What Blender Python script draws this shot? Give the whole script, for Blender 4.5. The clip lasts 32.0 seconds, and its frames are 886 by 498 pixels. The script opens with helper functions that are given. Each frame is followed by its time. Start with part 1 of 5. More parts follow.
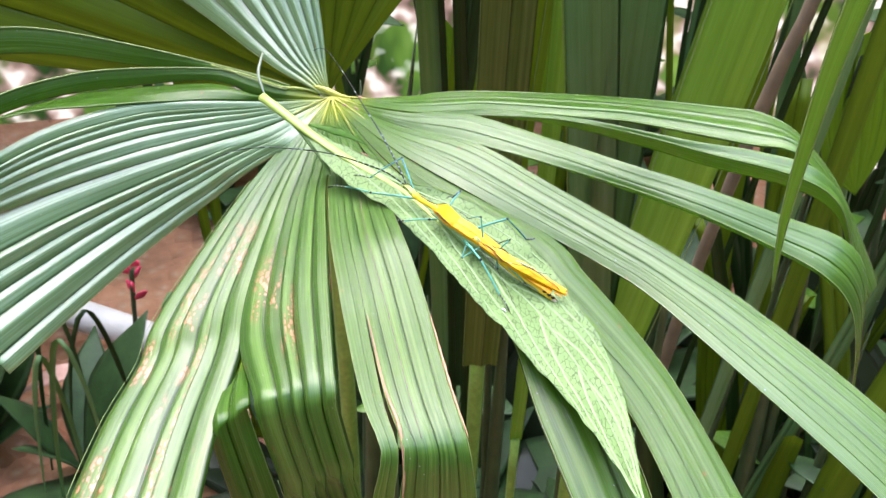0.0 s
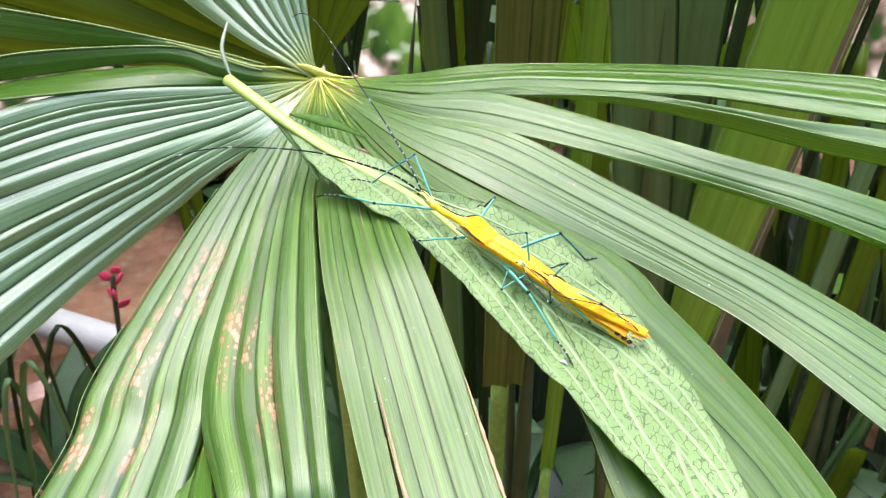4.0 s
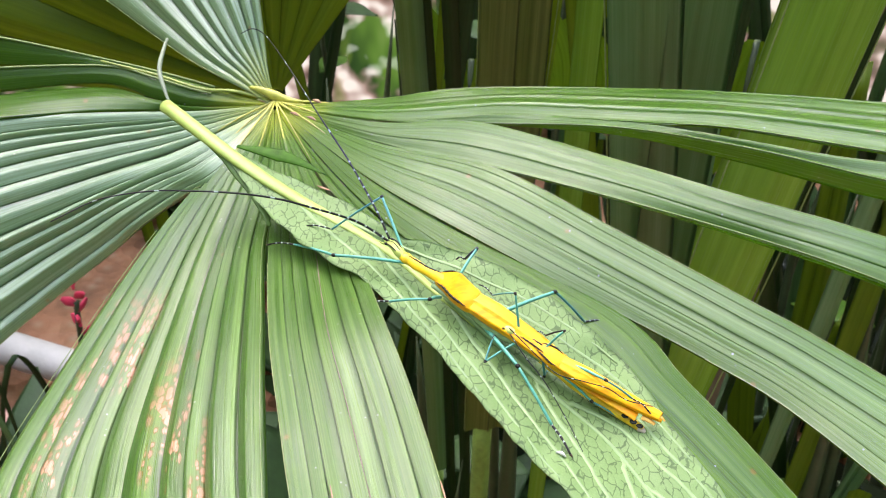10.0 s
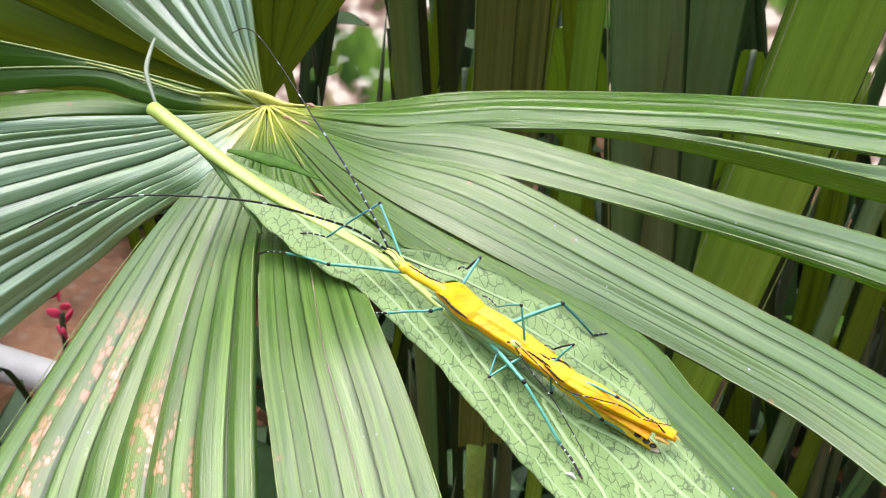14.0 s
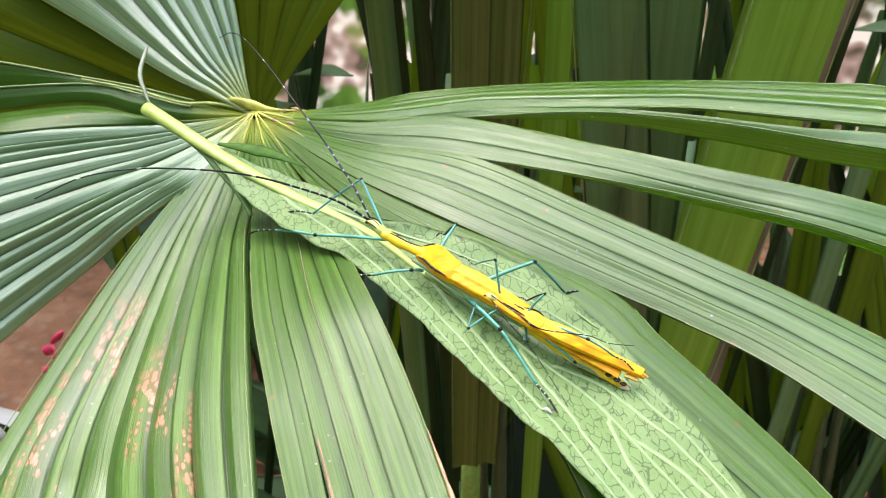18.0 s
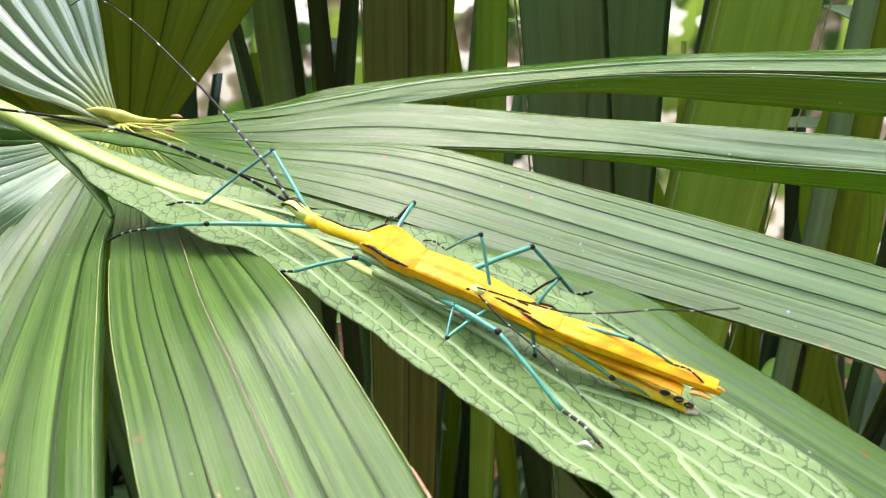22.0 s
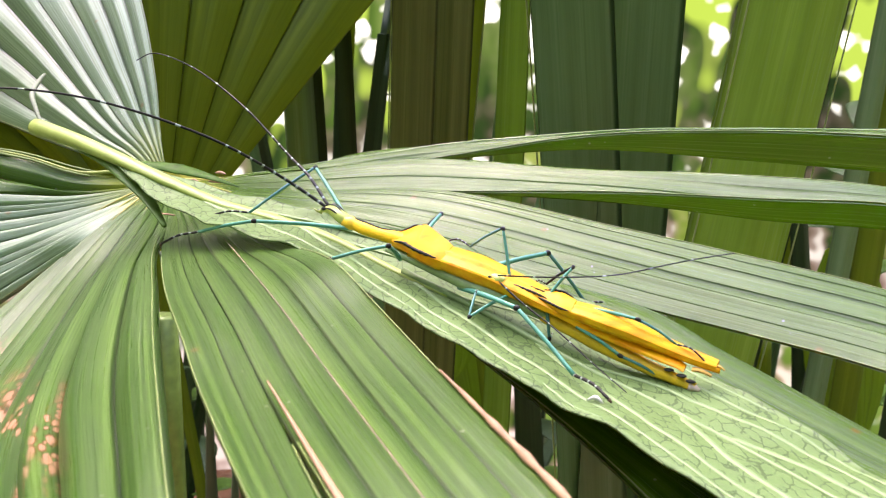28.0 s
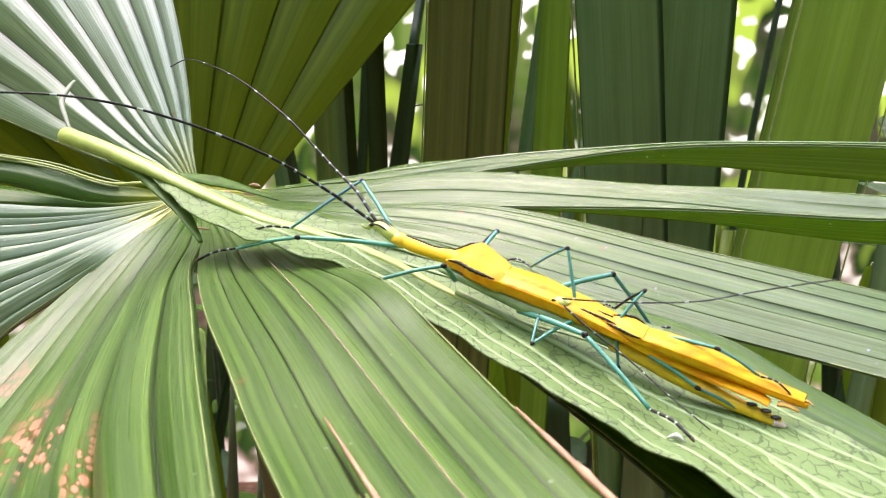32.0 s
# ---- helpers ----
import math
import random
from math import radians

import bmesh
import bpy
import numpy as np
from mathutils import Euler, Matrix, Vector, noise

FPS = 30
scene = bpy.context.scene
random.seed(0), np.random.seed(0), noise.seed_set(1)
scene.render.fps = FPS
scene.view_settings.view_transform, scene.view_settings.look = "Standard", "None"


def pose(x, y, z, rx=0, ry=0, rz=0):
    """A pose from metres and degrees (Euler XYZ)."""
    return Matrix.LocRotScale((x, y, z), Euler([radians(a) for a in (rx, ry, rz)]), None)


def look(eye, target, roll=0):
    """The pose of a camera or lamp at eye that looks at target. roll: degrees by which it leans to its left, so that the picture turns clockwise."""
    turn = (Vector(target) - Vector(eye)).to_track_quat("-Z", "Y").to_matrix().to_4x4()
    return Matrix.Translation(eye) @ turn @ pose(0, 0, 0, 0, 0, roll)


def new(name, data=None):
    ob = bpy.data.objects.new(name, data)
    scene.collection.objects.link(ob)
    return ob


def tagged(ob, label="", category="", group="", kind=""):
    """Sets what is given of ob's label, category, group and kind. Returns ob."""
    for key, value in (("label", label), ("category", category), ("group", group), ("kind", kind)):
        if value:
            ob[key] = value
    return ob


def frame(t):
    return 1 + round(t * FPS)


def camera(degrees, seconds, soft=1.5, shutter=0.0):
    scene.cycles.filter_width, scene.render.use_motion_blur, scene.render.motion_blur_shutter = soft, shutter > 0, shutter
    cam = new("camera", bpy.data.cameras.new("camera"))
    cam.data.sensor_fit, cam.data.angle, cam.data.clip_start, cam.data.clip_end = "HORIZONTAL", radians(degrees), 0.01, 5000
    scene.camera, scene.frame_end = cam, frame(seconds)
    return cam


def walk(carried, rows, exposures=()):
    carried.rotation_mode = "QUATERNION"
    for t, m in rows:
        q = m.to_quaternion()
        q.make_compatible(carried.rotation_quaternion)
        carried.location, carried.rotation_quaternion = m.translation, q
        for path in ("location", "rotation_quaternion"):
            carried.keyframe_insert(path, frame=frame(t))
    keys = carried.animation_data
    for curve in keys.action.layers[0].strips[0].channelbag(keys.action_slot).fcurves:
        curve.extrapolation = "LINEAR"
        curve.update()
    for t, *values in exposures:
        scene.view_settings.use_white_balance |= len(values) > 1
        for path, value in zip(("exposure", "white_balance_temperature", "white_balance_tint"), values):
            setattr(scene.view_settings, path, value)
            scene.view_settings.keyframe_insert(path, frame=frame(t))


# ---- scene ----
cam = camera(46.8, 32.0, soft=1.0)
PATH = [
    (0, (-0.02686, -0.04060, 1.32450), (0.05058, 0.78251, 0.76193), 3.27),
    (0.5, (-0.02446, -0.02332, 1.32114), (0.05332, 0.79420, 0.75051), 2.85),
    (1, (-0.02587, -0.01515, 1.31818), (0.05615, 0.79844, 0.74255), 2.67),
    (1.5, (-0.02872, -0.00637, 1.30881), (0.04943, 0.80973, 0.73620), 1.89),
    (2, (-0.03359, 0.00543, 1.30556), (0.04720, 0.81985, 0.73093), 1.81),
    (2.5, (-0.03287, 0.01489, 1.30165), (0.04431, 0.82910, 0.72622), 1.53),
    (3, (-0.03130, 0.02286, 1.29743), (0.04715, 0.83519, 0.71952), 1.59),
    (3.5, (-0.02914, 0.03142, 1.28957), (0.04899, 0.84587, 0.71463), 1.59),
    (5.5, (-0.02676, 0.06075, 1.27567), (0.05568, 0.87356, 0.69901), 1.45),
    (6, (-0.02897, 0.07109, 1.27161), (0.05781, 0.88271, 0.69391), 1.63),
    (6.5, (-0.02837, 0.07250, 1.26691), (0.06029, 0.88974, 0.69747), 1.87),
    (7, (-0.02655, 0.07403, 1.26543), (0.06425, 0.89369, 0.69982), 2.00),
    (7.5, (-0.02651, 0.07895, 1.26605), (0.06682, 0.89746, 0.69918), 1.91),
    (8, (-0.02498, 0.08279, 1.26699), (0.06726, 0.90050, 0.69879), 1.60),
    (8.5, (-0.02328, 0.08213, 1.26783), (0.06881, 0.89901, 0.69841), 1.47),
    (9, (-0.02374, 0.07918, 1.26908), (0.07402, 0.89468, 0.69865), 1.88),
    (9.5, (-0.02130, 0.07725, 1.26930), (0.07063, 0.89570, 0.70213), 1.81),
    (10, (-0.02241, 0.07666, 1.26845), (0.07414, 0.89699, 0.70477), 2.25),
    (10.5, (-0.02410, 0.07498, 1.26582), (0.07735, 0.89642, 0.70463), 2.61),
    (11, (-0.02046, 0.07219, 1.26404), (0.08130, 0.89931, 0.71129), 2.75),
    (11.5, (-0.02014, 0.07189, 1.26522), (0.08314, 0.89998, 0.71421), 2.74),
    (12, (-0.02167, 0.06981, 1.26661), (0.08020, 0.89964, 0.71798), 2.54),
    (12.5, (-0.02096, 0.07206, 1.26677), (0.07758, 0.90202, 0.71771), 2.31),
    (13, (-0.02346, 0.07766, 1.26492), (0.07880, 0.90417, 0.71136), 2.42),
    (13.5, (-0.02391, 0.08353, 1.26267), (0.07976, 0.91000, 0.70931), 2.61),
    (14, (-0.02379, 0.08527, 1.26178), (0.08376, 0.91145, 0.70873), 2.79),
    (14.5, (-0.02510, 0.08428, 1.25946), (0.08826, 0.90983, 0.70663), 3.18),
    (16.5, (-0.02449, 0.07670, 1.26154), (0.08460, 0.90800, 0.71653), 2.79),
    (17, (-0.02346, 0.07379, 1.26026), (0.08141, 0.91058, 0.72288), 2.27),
    (17.5, (-0.02337, 0.06642, 1.25804), (0.08468, 0.91139, 0.73425), 1.58),
    (18, (-0.02325, 0.06242, 1.25217), (0.09384, 0.92112, 0.75325), 0.80),
    (18.5, (-0.03739, 0.05592, 1.24406), (0.12280, 0.92459, 0.77529), 1.79),
    (19, (-0.04369, 0.05622, 1.22614), (0.16180, 0.93682, 0.79915), 2.52),
    (19.5, (-0.04355, 0.06590, 1.21274), (0.19361, 0.95368, 0.81826), 2.46),
    (20, (-0.04323, 0.07189, 1.20657), (0.20925, 0.96517, 0.83467), 1.91),
    (20.5, (-0.04294, 0.07741, 1.20486), (0.21404, 0.97611, 0.84947), 1.82),
    (21, (-0.03714, 0.09744, 1.20218), (0.21599, 0.99592, 0.84349), 1.19),
    (21.5, (-0.03013, 0.11098, 1.19711), (0.21267, 1.01170, 0.83690), 0.97),
    (22, (-0.02580, 0.11141, 1.19615), (0.20495, 1.01626, 0.83839), 1.06),
    (22.5, (-0.02913, 0.11046, 1.19088), (0.20209, 1.01632, 0.83599), 1.70),
    (23, (-0.03229, 0.10699, 1.19083), (0.19824, 1.01495, 0.84089), 2.03),
    (23.5, (-0.03411, 0.10712, 1.19326), (0.19855, 1.01525, 0.84515), 2.18),
    (24, (-0.03427, 0.10426, 1.19341), (0.19678, 1.01702, 0.85652), 2.33),
    (24.5, (-0.03337, 0.10410, 1.18970), (0.20160, 1.02455, 0.87738), 2.70),
    (25, (-0.03393, 0.10570, 1.18530), (0.19995, 1.03701, 0.90609), 2.97),
    (25.5, (-0.03501, 0.11097, 1.18042), (0.20923, 1.04769, 0.92959), 3.22),
    (27.5, (-0.03181, 0.09546, 1.17327), (0.20688, 1.04617, 0.97531), 3.60),
    (28, (-0.03242, 0.09159, 1.17542), (0.19634, 1.04532, 0.98032), 3.02),
    (28.5, (-0.03418, 0.08847, 1.17526), (0.19099, 1.04430, 0.98634), 3.41),
    (29, (-0.03665, 0.09062, 1.17250), (0.18578, 1.04883, 0.99263), 3.55),
    (29.5, (-0.03749, 0.09577, 1.17394), (0.18022, 1.05518, 0.99468), 3.54),
    (30, (-0.03698, 0.09702, 1.16739), (0.17458, 1.05956, 0.99781), 3.76),
    (30.5, (-0.03311, 0.10154, 1.16626), (0.17307, 1.06542, 0.99766), 3.64),
    (31, (-0.03490, 0.10497, 1.16867), (0.17385, 1.06797, 0.99821), 3.65),
    (31.5, (-0.03503, 0.10524, 1.17103), (0.17509, 1.06701, 0.99540), 3.58),
    (32, (-0.03555, 0.10346, 1.17407), (0.17635, 1.06321, 0.98970), 3.29),
]
walk(cam, [(t, look(eye, target, roll)) for t, eye, target, roll in PATH], [(0, 2.60, 6150, 15), (9, 2.33, 6380, 15), (18, 2.30, 6450, 14), (20.5, 2.28, 6300, 8), (23, 2.32, 6600, 20), (28, 2.37, 6750, 25), (32, 2.39, 6700, 24)])
cam.data.dof.use_dof, cam.data.dof.focus_distance, cam.data.dof.aperture_fstop = True, 0.188, 88.0

# ---- light ----
SUN_EL, SUN_AZ = 60.0, -20.0
world = bpy.data.worlds.new("sky")
scene.world = world
world.use_nodes = True
wn = world.node_tree
sky = wn.nodes.new("ShaderNodeTexSky")
sky.sky_type, sky.sun_disc = "NISHITA", False
sky.sun_elevation, sky.sun_rotation = radians(SUN_EL), radians(SUN_AZ)
sky.air_density, sky.dust_density, sky.ozone_density = 1.0, 4.0, 1.0
wn.links.new(sky.outputs[0], wn.nodes["Background"].inputs[0])
wn.nodes["Background"].inputs[1].default_value = 0.15
sun = new("sun", bpy.data.lights.new("sun", "SUN"))
sun.data.energy, sun.data.angle, sun.data.color = 1.7, radians(104), (0.92, 0.985, 1.0)
sun.matrix_world = look((math.sin(radians(SUN_AZ)) * 4, math.cos(radians(SUN_AZ)) * 4, 1.15 + 4 * math.tan(radians(SUN_EL))), (0, 0, 1.15))


# ---- materials ----
def shader(name):
    m = bpy.data.materials.new(name)
    m.use_nodes = True
    nt = m.node_tree
    return m, nt, nt.nodes["Principled BSDF"]


def node(nt, kind, links=(), **values):
    n = nt.nodes.new(kind)
    for key, v in values.items():
        setattr(n, key, v)
    for socket, src in links:
        if hasattr(src, "is_output"):
            nt.links.new(src, n.inputs[socket])
        else:
            n.inputs[socket].default_value = src
    return n


def ramp(nt, src, stops, mode="LINEAR"):
    r = nt.nodes.new("ShaderNodeValToRGB")
    r.color_ramp.interpolation = mode
    els = r.color_ramp.elements
    while len(els) < len(stops):
        els.new(0.5)
    for e, (p, c) in zip(els, stops):
        e.position, e.color = p, (*c, 1) if len(c) == 3 else c
    nt.links.new(src, r.inputs[0])
    return r.outputs[0]


def mix(nt, fac, a, b, blend="MIX"):
    n = nt.nodes.new("ShaderNodeMix")
    n.data_type, n.blend_type = "RGBA", blend
    for socket, src in ((0, fac), (6, a), (7, b)):
        if hasattr(src, "is_output"):
            nt.links.new(src, n.inputs[socket])
        else:
            n.inputs[socket].default_value = src if socket == 0 else (*src, 1)
    return n.outputs[2]


def math_n(nt, op, a, b=0.0, clamp=False):
    return node(nt, "ShaderNodeMath", ((0, a), (1, b)), operation=op, use_clamp=clamp).outputs[0]


def bump(nt, bsdf, height, strength, distance=0.0005):
    b = node(nt, "ShaderNodeBump", ((0, strength), (1, distance), ("Height", height)))
    nt.links.new(b.outputs[0], bsdf.inputs["Normal"])
    return b


def see_through(nt, bsdf, colour, amount):
    tr = node(nt, "ShaderNodeBsdfTranslucent")
    if hasattr(colour, "is_output"):
        nt.links.new(colour, tr.inputs[0])
    else:
        tr.inputs[0].default_value = (*colour, 1)
    ms = node(nt, "ShaderNodeMixShader", ((0, amount), (1, bsdf.outputs[0]), (2, tr.outputs[0])))
    nt.links.new(ms.outputs[0], nt.nodes["Material Output"].inputs[0])


def palm_green(name, dark, mid, light, rough=0.23, through_amount=0.30, hub=True, scars=None, spec=0.36, lines=0.02, glow=(0.34, 0.62, 0.012)):
    """Pleated palm blade: UV.x counts pleats, UV.y is metres from the hub."""
    m, nt, b = shader(name)
    uv = node(nt, "ShaderNodeUVMap").outputs[0]
    sep = node(nt, "ShaderNodeSeparateXYZ", ((0, uv),))
    u, v = sep.outputs[0], sep.outputs[1]
    obj = node(nt, "ShaderNodeTexCoord").outputs["Object"]
    stripes = node(nt, "ShaderNodeTexNoise", (("Vector", node(nt, "ShaderNodeCombineXYZ", ((0, math_n(nt, "MULTIPLY", u, 6.5)), (1, math_n(nt, "MULTIPLY", v, 4.0)))).outputs[0]), ("Scale", 1.0), ("Detail", 4.0), ("Roughness", 0.6)), noise_dimensions="2D").outputs[0]
    fine = node(nt, "ShaderNodeTexNoise", (("Vector", node(nt, "ShaderNodeCombineXYZ", ((0, math_n(nt, "MULTIPLY", u, 55.0)), (1, math_n(nt, "MULTIPLY", v, 30.0)))).outputs[0]), ("Scale", 1.0), ("Detail", 2.0)), noise_dimensions="2D").outputs[0]
    patch = node(nt, "ShaderNodeTexNoise", (("Vector", obj), ("Scale", 55.0), ("Detail", 3.0))).outputs[0]
    col = ramp(nt, stripes, [(0.30, dark), (0.50, mid), (0.74, light)] if hub else [(0.28, dark), (0.5, mid), (0.75, light)])
    col = mix(nt, ramp(nt, fine, [(0.42, (0, 0, 0)), (0.66, (0.42, 0.42, 0.42))]), col, dark)
    col = mix(nt, ramp(nt, patch, [(0.45, (0, 0, 0)), (0.75, (0.2, 0.2, 0.2))]), col, light)
    veins = node(nt, "ShaderNodeTexNoise", (("Vector", node(nt, "ShaderNodeCombineXYZ", ((0, math_n(nt, "MULTIPLY", u, 19.0)), (1, math_n(nt, "MULTIPLY", v, 5.0)))).outputs[0]), ("Scale", 1.0), ("Detail", 1.0)), noise_dimensions="2D").outputs[0]
    col = mix(nt, ramp(nt, veins, [(0.52, (0, 0, 0)), (0.62, (0.5 if hub else 0.12,) * 3)]), col, dark)
    col = mix(nt, ramp(nt, veins, [(0.34, (0.4 if hub else 0.1,) * 3), (0.42, (0, 0, 0))]), col, light)
    # shade of the groove, painted as a dark line along every valley
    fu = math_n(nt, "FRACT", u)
    crease_shade = ramp(nt, fu, [(0.0, (1, 1, 1)), (lines * 0.5, (1, 1, 1)), (lines * 1.6, (0, 0, 0)), (1 - lines * 2.2, (0, 0, 0)), (1 - lines, (1, 1, 1)), (1.0, (1, 1, 1))])
    col = mix(nt, math_n(nt, "MULTIPLY", crease_shade, 0.88), col, tuple(c * 0.35 for c in dark))
    if hub:
        near = node(nt, "ShaderNodeMapRange", ((0, math_n(nt, "ADD", v, math_n(nt, "MULTIPLY", stripes, 0.016))), (1, 0.004), (2, 0.028), (3, 0.62), (4, 0.0))).outputs[0]
        near = math_n(nt, "MULTIPLY", near, ramp(nt, fu, [(0.06, (0.35, 0.35, 0.35)), (0.4, (1, 1, 1)), (0.65, (1, 1, 1)), (0.94, (0.35, 0.35, 0.35))]))
        col = mix(nt, near, col, (0.56, 0.54, 0.06))
    if scars:
        u0, u1, v0, v1 = scars
        cells = node(nt, "ShaderNodeTexVoronoi", (("Vector", node(nt, "ShaderNodeCombineXYZ", ((0, math_n(nt, "MULTIPLY", u, 6.5)), (1, math_n(nt, "MULTIPLY", v, 360.0)))).outputs[0]), ("Scale", 1.0)), voronoi_dimensions="2D")
        size = node(nt, "ShaderNodeSeparateColor", ((0, cells.outputs["Color"]),)).outputs[0]
        ragged = math_n(nt, "ADD", cells.outputs[0], math_n(nt, "MULTIPLY", math_n(nt, "SUBTRACT", fine, 0.5), 0.5))
        far_off = math_n(nt, "DIVIDE", ragged, math_n(nt, "ADD", math_n(nt, "MULTIPLY", size, 0.95), 0.04))
        area = node(nt, "ShaderNodeTexNoise", (("Vector", node(nt, "ShaderNodeCombineXYZ", ((0, math_n(nt, "MULTIPLY", u, 1.2)), (1, math_n(nt, "MULTIPLY", v, 24.0)))).outputs[0]), ("Scale", 1.0), ("Detail", 2.0)), noise_dimensions="2D").outputs[0]
        inside = node(nt, "ShaderNodeMapRange", ((0, v), (1, v0), (2, v0 + 0.02), (3, 0.0), (4, 1.0))).outputs[0]
        inside = math_n(nt, "MULTIPLY", inside, node(nt, "ShaderNodeMapRange", ((0, v), (1, v1 - 0.02), (2, v1), (3, 1.0), (4, 0.0))).outputs[0])
        inside = math_n(nt, "MULTIPLY", inside, node(nt, "ShaderNodeMapRange", ((0, u), (1, u0), (2, u0 + 0.4), (3, 0.0), (4, 1.0))).outputs[0])
        inside = math_n(nt, "MULTIPLY", inside, node(nt, "ShaderNodeMapRange", ((0, u), (1, u1 - 0.4), (2, u1), (3, 1.0), (4, 0.0))).outputs[0])
        line = ramp(nt, math_n(nt, "FRACT", math_n(nt, "MULTIPLY", math_n(nt, "ADD", u, 0.18), 1.0)), [(0.08, (0, 0, 0)), (0.22, (1, 1, 1)), (0.75, (1, 1, 1)), (0.9, (0, 0, 0))])
        hit = math_n(nt, "MULTIPLY", inside, math_n(nt, "MULTIPLY", line, ramp(nt, area, [(0.53, (0, 0, 0)), (0.60, (1, 1, 1))])))
        spot = math_n(nt, "MULTIPLY", hit, ramp(nt, far_off, [(0.60, (1, 1, 1)), (0.66, (0, 0, 0))]))
        rim = math_n(nt, "MULTIPLY", hit, ramp(nt, far_off, [(0.98, (1, 1, 1)), (1.06, (0, 0, 0))]))
        col = mix(nt, rim, col, (0.105, 0.036, 0.008))
        col = mix(nt, spot, col, (0.32, 0.165, 0.10))
    dust = node(nt, "ShaderNodeTexVoronoi", (("Vector", obj), ("Scale", 420.0))).outputs[0]
    rare = node(nt, "ShaderNodeTexNoise", (("Vector", obj), ("Scale", 130.0), ("Detail", 1.0))).outputs[0]
    speck = math_n(nt, "MULTIPLY", ramp(nt, dust, [(0.07, (1, 1, 1)), (0.12, (0, 0, 0))]), ramp(nt, rare, [(0.55, (0, 0, 0)), (0.6, (1, 1, 1))]))
    col = mix(nt, math_n(nt, "MULTIPLY", speck, 0.7 if hub else 0.0), col, (0.30, 0.29, 0.23))
    if hub:
        blot = node(nt, "ShaderNodeTexVoronoi", (("Vector", obj), ("Scale", 75.0))).outputs[0]
        col = mix(nt, ramp(nt, blot, [(0.035, (0.85, 0.85, 0.85)), (0.06, (0, 0, 0))]), col, (0.12, 0.06, 0.015))
    nt.links.new(col, b.inputs["Base Color"])
    nt.links.new(ramp(nt, fine, [(0.2, (rough * 0.8,) * 3), (0.8, (rough * 1.35,) * 3)]), b.inputs["Roughness"])
    b.inputs["Specular IOR Level"].default_value = spec
    bump(nt, b, math_n(nt, "ADD", fine, math_n(nt, "MULTIPLY", stripes, 1.6)), 0.35, 0.0003)
    if hub:
        under = mix(nt, 1.0, mix(nt, 0.75, col, glow), (through_amount,) * 3, "MULTIPLY")
        tr = node(nt, "ShaderNodeBsdfTranslucent", ((0, under),))
        both = node(nt, "ShaderNodeAddShader", ((0, b.outputs[0]), (1, tr.outputs[0])))
        nt.links.new(both.outputs[0], nt.nodes["Material Output"].inputs[0])
    else:
        see_through(nt, b, mix(nt, 0.5, col, glow), through_amount)
    return m


def plain(name, colour, rough=0.5, spread=0.25, scale=300.0, spec=0.5, detail_bump=0.1, through_amount=0.0, metal=0.0):
    """A surface of one colour with two scales of variation and a fine relief."""
    m, nt, b = shader(name)
    obj = node(nt, "ShaderNodeTexCoord").outputs["Object"]
    n1 = node(nt, "ShaderNodeTexNoise", (("Vector", obj), ("Scale", scale), ("Detail", 4.0))).outputs[0]
    n2 = node(nt, "ShaderNodeTexNoise", (("Vector", obj), ("Scale", scale * 7), ("Detail", 2.0))).outputs[0]
    lo = tuple(max(0.0, c * (1 - spread)) for c in colour)
    hi = tuple(min(1.0, c * (1 + spread)) for c in colour)
    col = mix(nt, math_n(nt, "MULTIPLY", n2, 0.4), ramp(nt, n1, [(0.3, lo), (0.7, hi)]), colour)
    nt.links.new(col, b.inputs["Base Color"])
    b.inputs["Roughness"].default_value = rough
    b.inputs["Specular IOR Level"].default_value = spec
    bump(nt, b, math_n(nt, "ADD", n1, n2), detail_bump, 1.0 / scale * 0.3)
    if through_amount:
        see_through(nt, b, col, through_amount)
    return m


GREEN_D, GREEN_M, GREEN_L = (0.013, 0.042, 0.003), (0.040, 0.094, 0.008), (0.080, 0.145, 0.024)
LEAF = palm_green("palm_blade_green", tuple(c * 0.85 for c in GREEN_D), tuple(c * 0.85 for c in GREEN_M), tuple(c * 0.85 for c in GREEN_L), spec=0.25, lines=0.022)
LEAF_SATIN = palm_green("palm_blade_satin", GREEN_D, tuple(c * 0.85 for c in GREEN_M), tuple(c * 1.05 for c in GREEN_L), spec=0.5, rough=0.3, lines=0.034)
# Waxy grey-green base, paled further in place of reflected sky.
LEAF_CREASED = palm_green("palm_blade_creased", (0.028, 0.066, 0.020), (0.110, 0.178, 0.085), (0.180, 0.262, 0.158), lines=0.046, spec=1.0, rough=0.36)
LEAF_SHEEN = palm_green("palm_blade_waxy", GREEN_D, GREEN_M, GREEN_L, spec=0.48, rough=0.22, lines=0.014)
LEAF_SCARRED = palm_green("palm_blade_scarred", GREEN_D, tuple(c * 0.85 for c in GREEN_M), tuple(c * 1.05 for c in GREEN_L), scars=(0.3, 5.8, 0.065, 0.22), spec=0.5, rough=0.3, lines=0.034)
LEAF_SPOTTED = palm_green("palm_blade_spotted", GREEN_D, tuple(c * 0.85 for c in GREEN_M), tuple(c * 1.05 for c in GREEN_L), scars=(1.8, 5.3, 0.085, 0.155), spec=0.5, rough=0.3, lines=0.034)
LEAF_DARK = palm_green("palm_blade_dark", (0.065, 0.135, 0.044), (0.100, 0.190, 0.070), (0.145, 0.245, 0.105), hub=False, through_amount=0.4, rough=0.38, spec=0.6, glow=(0.18, 0.32, 0.07))
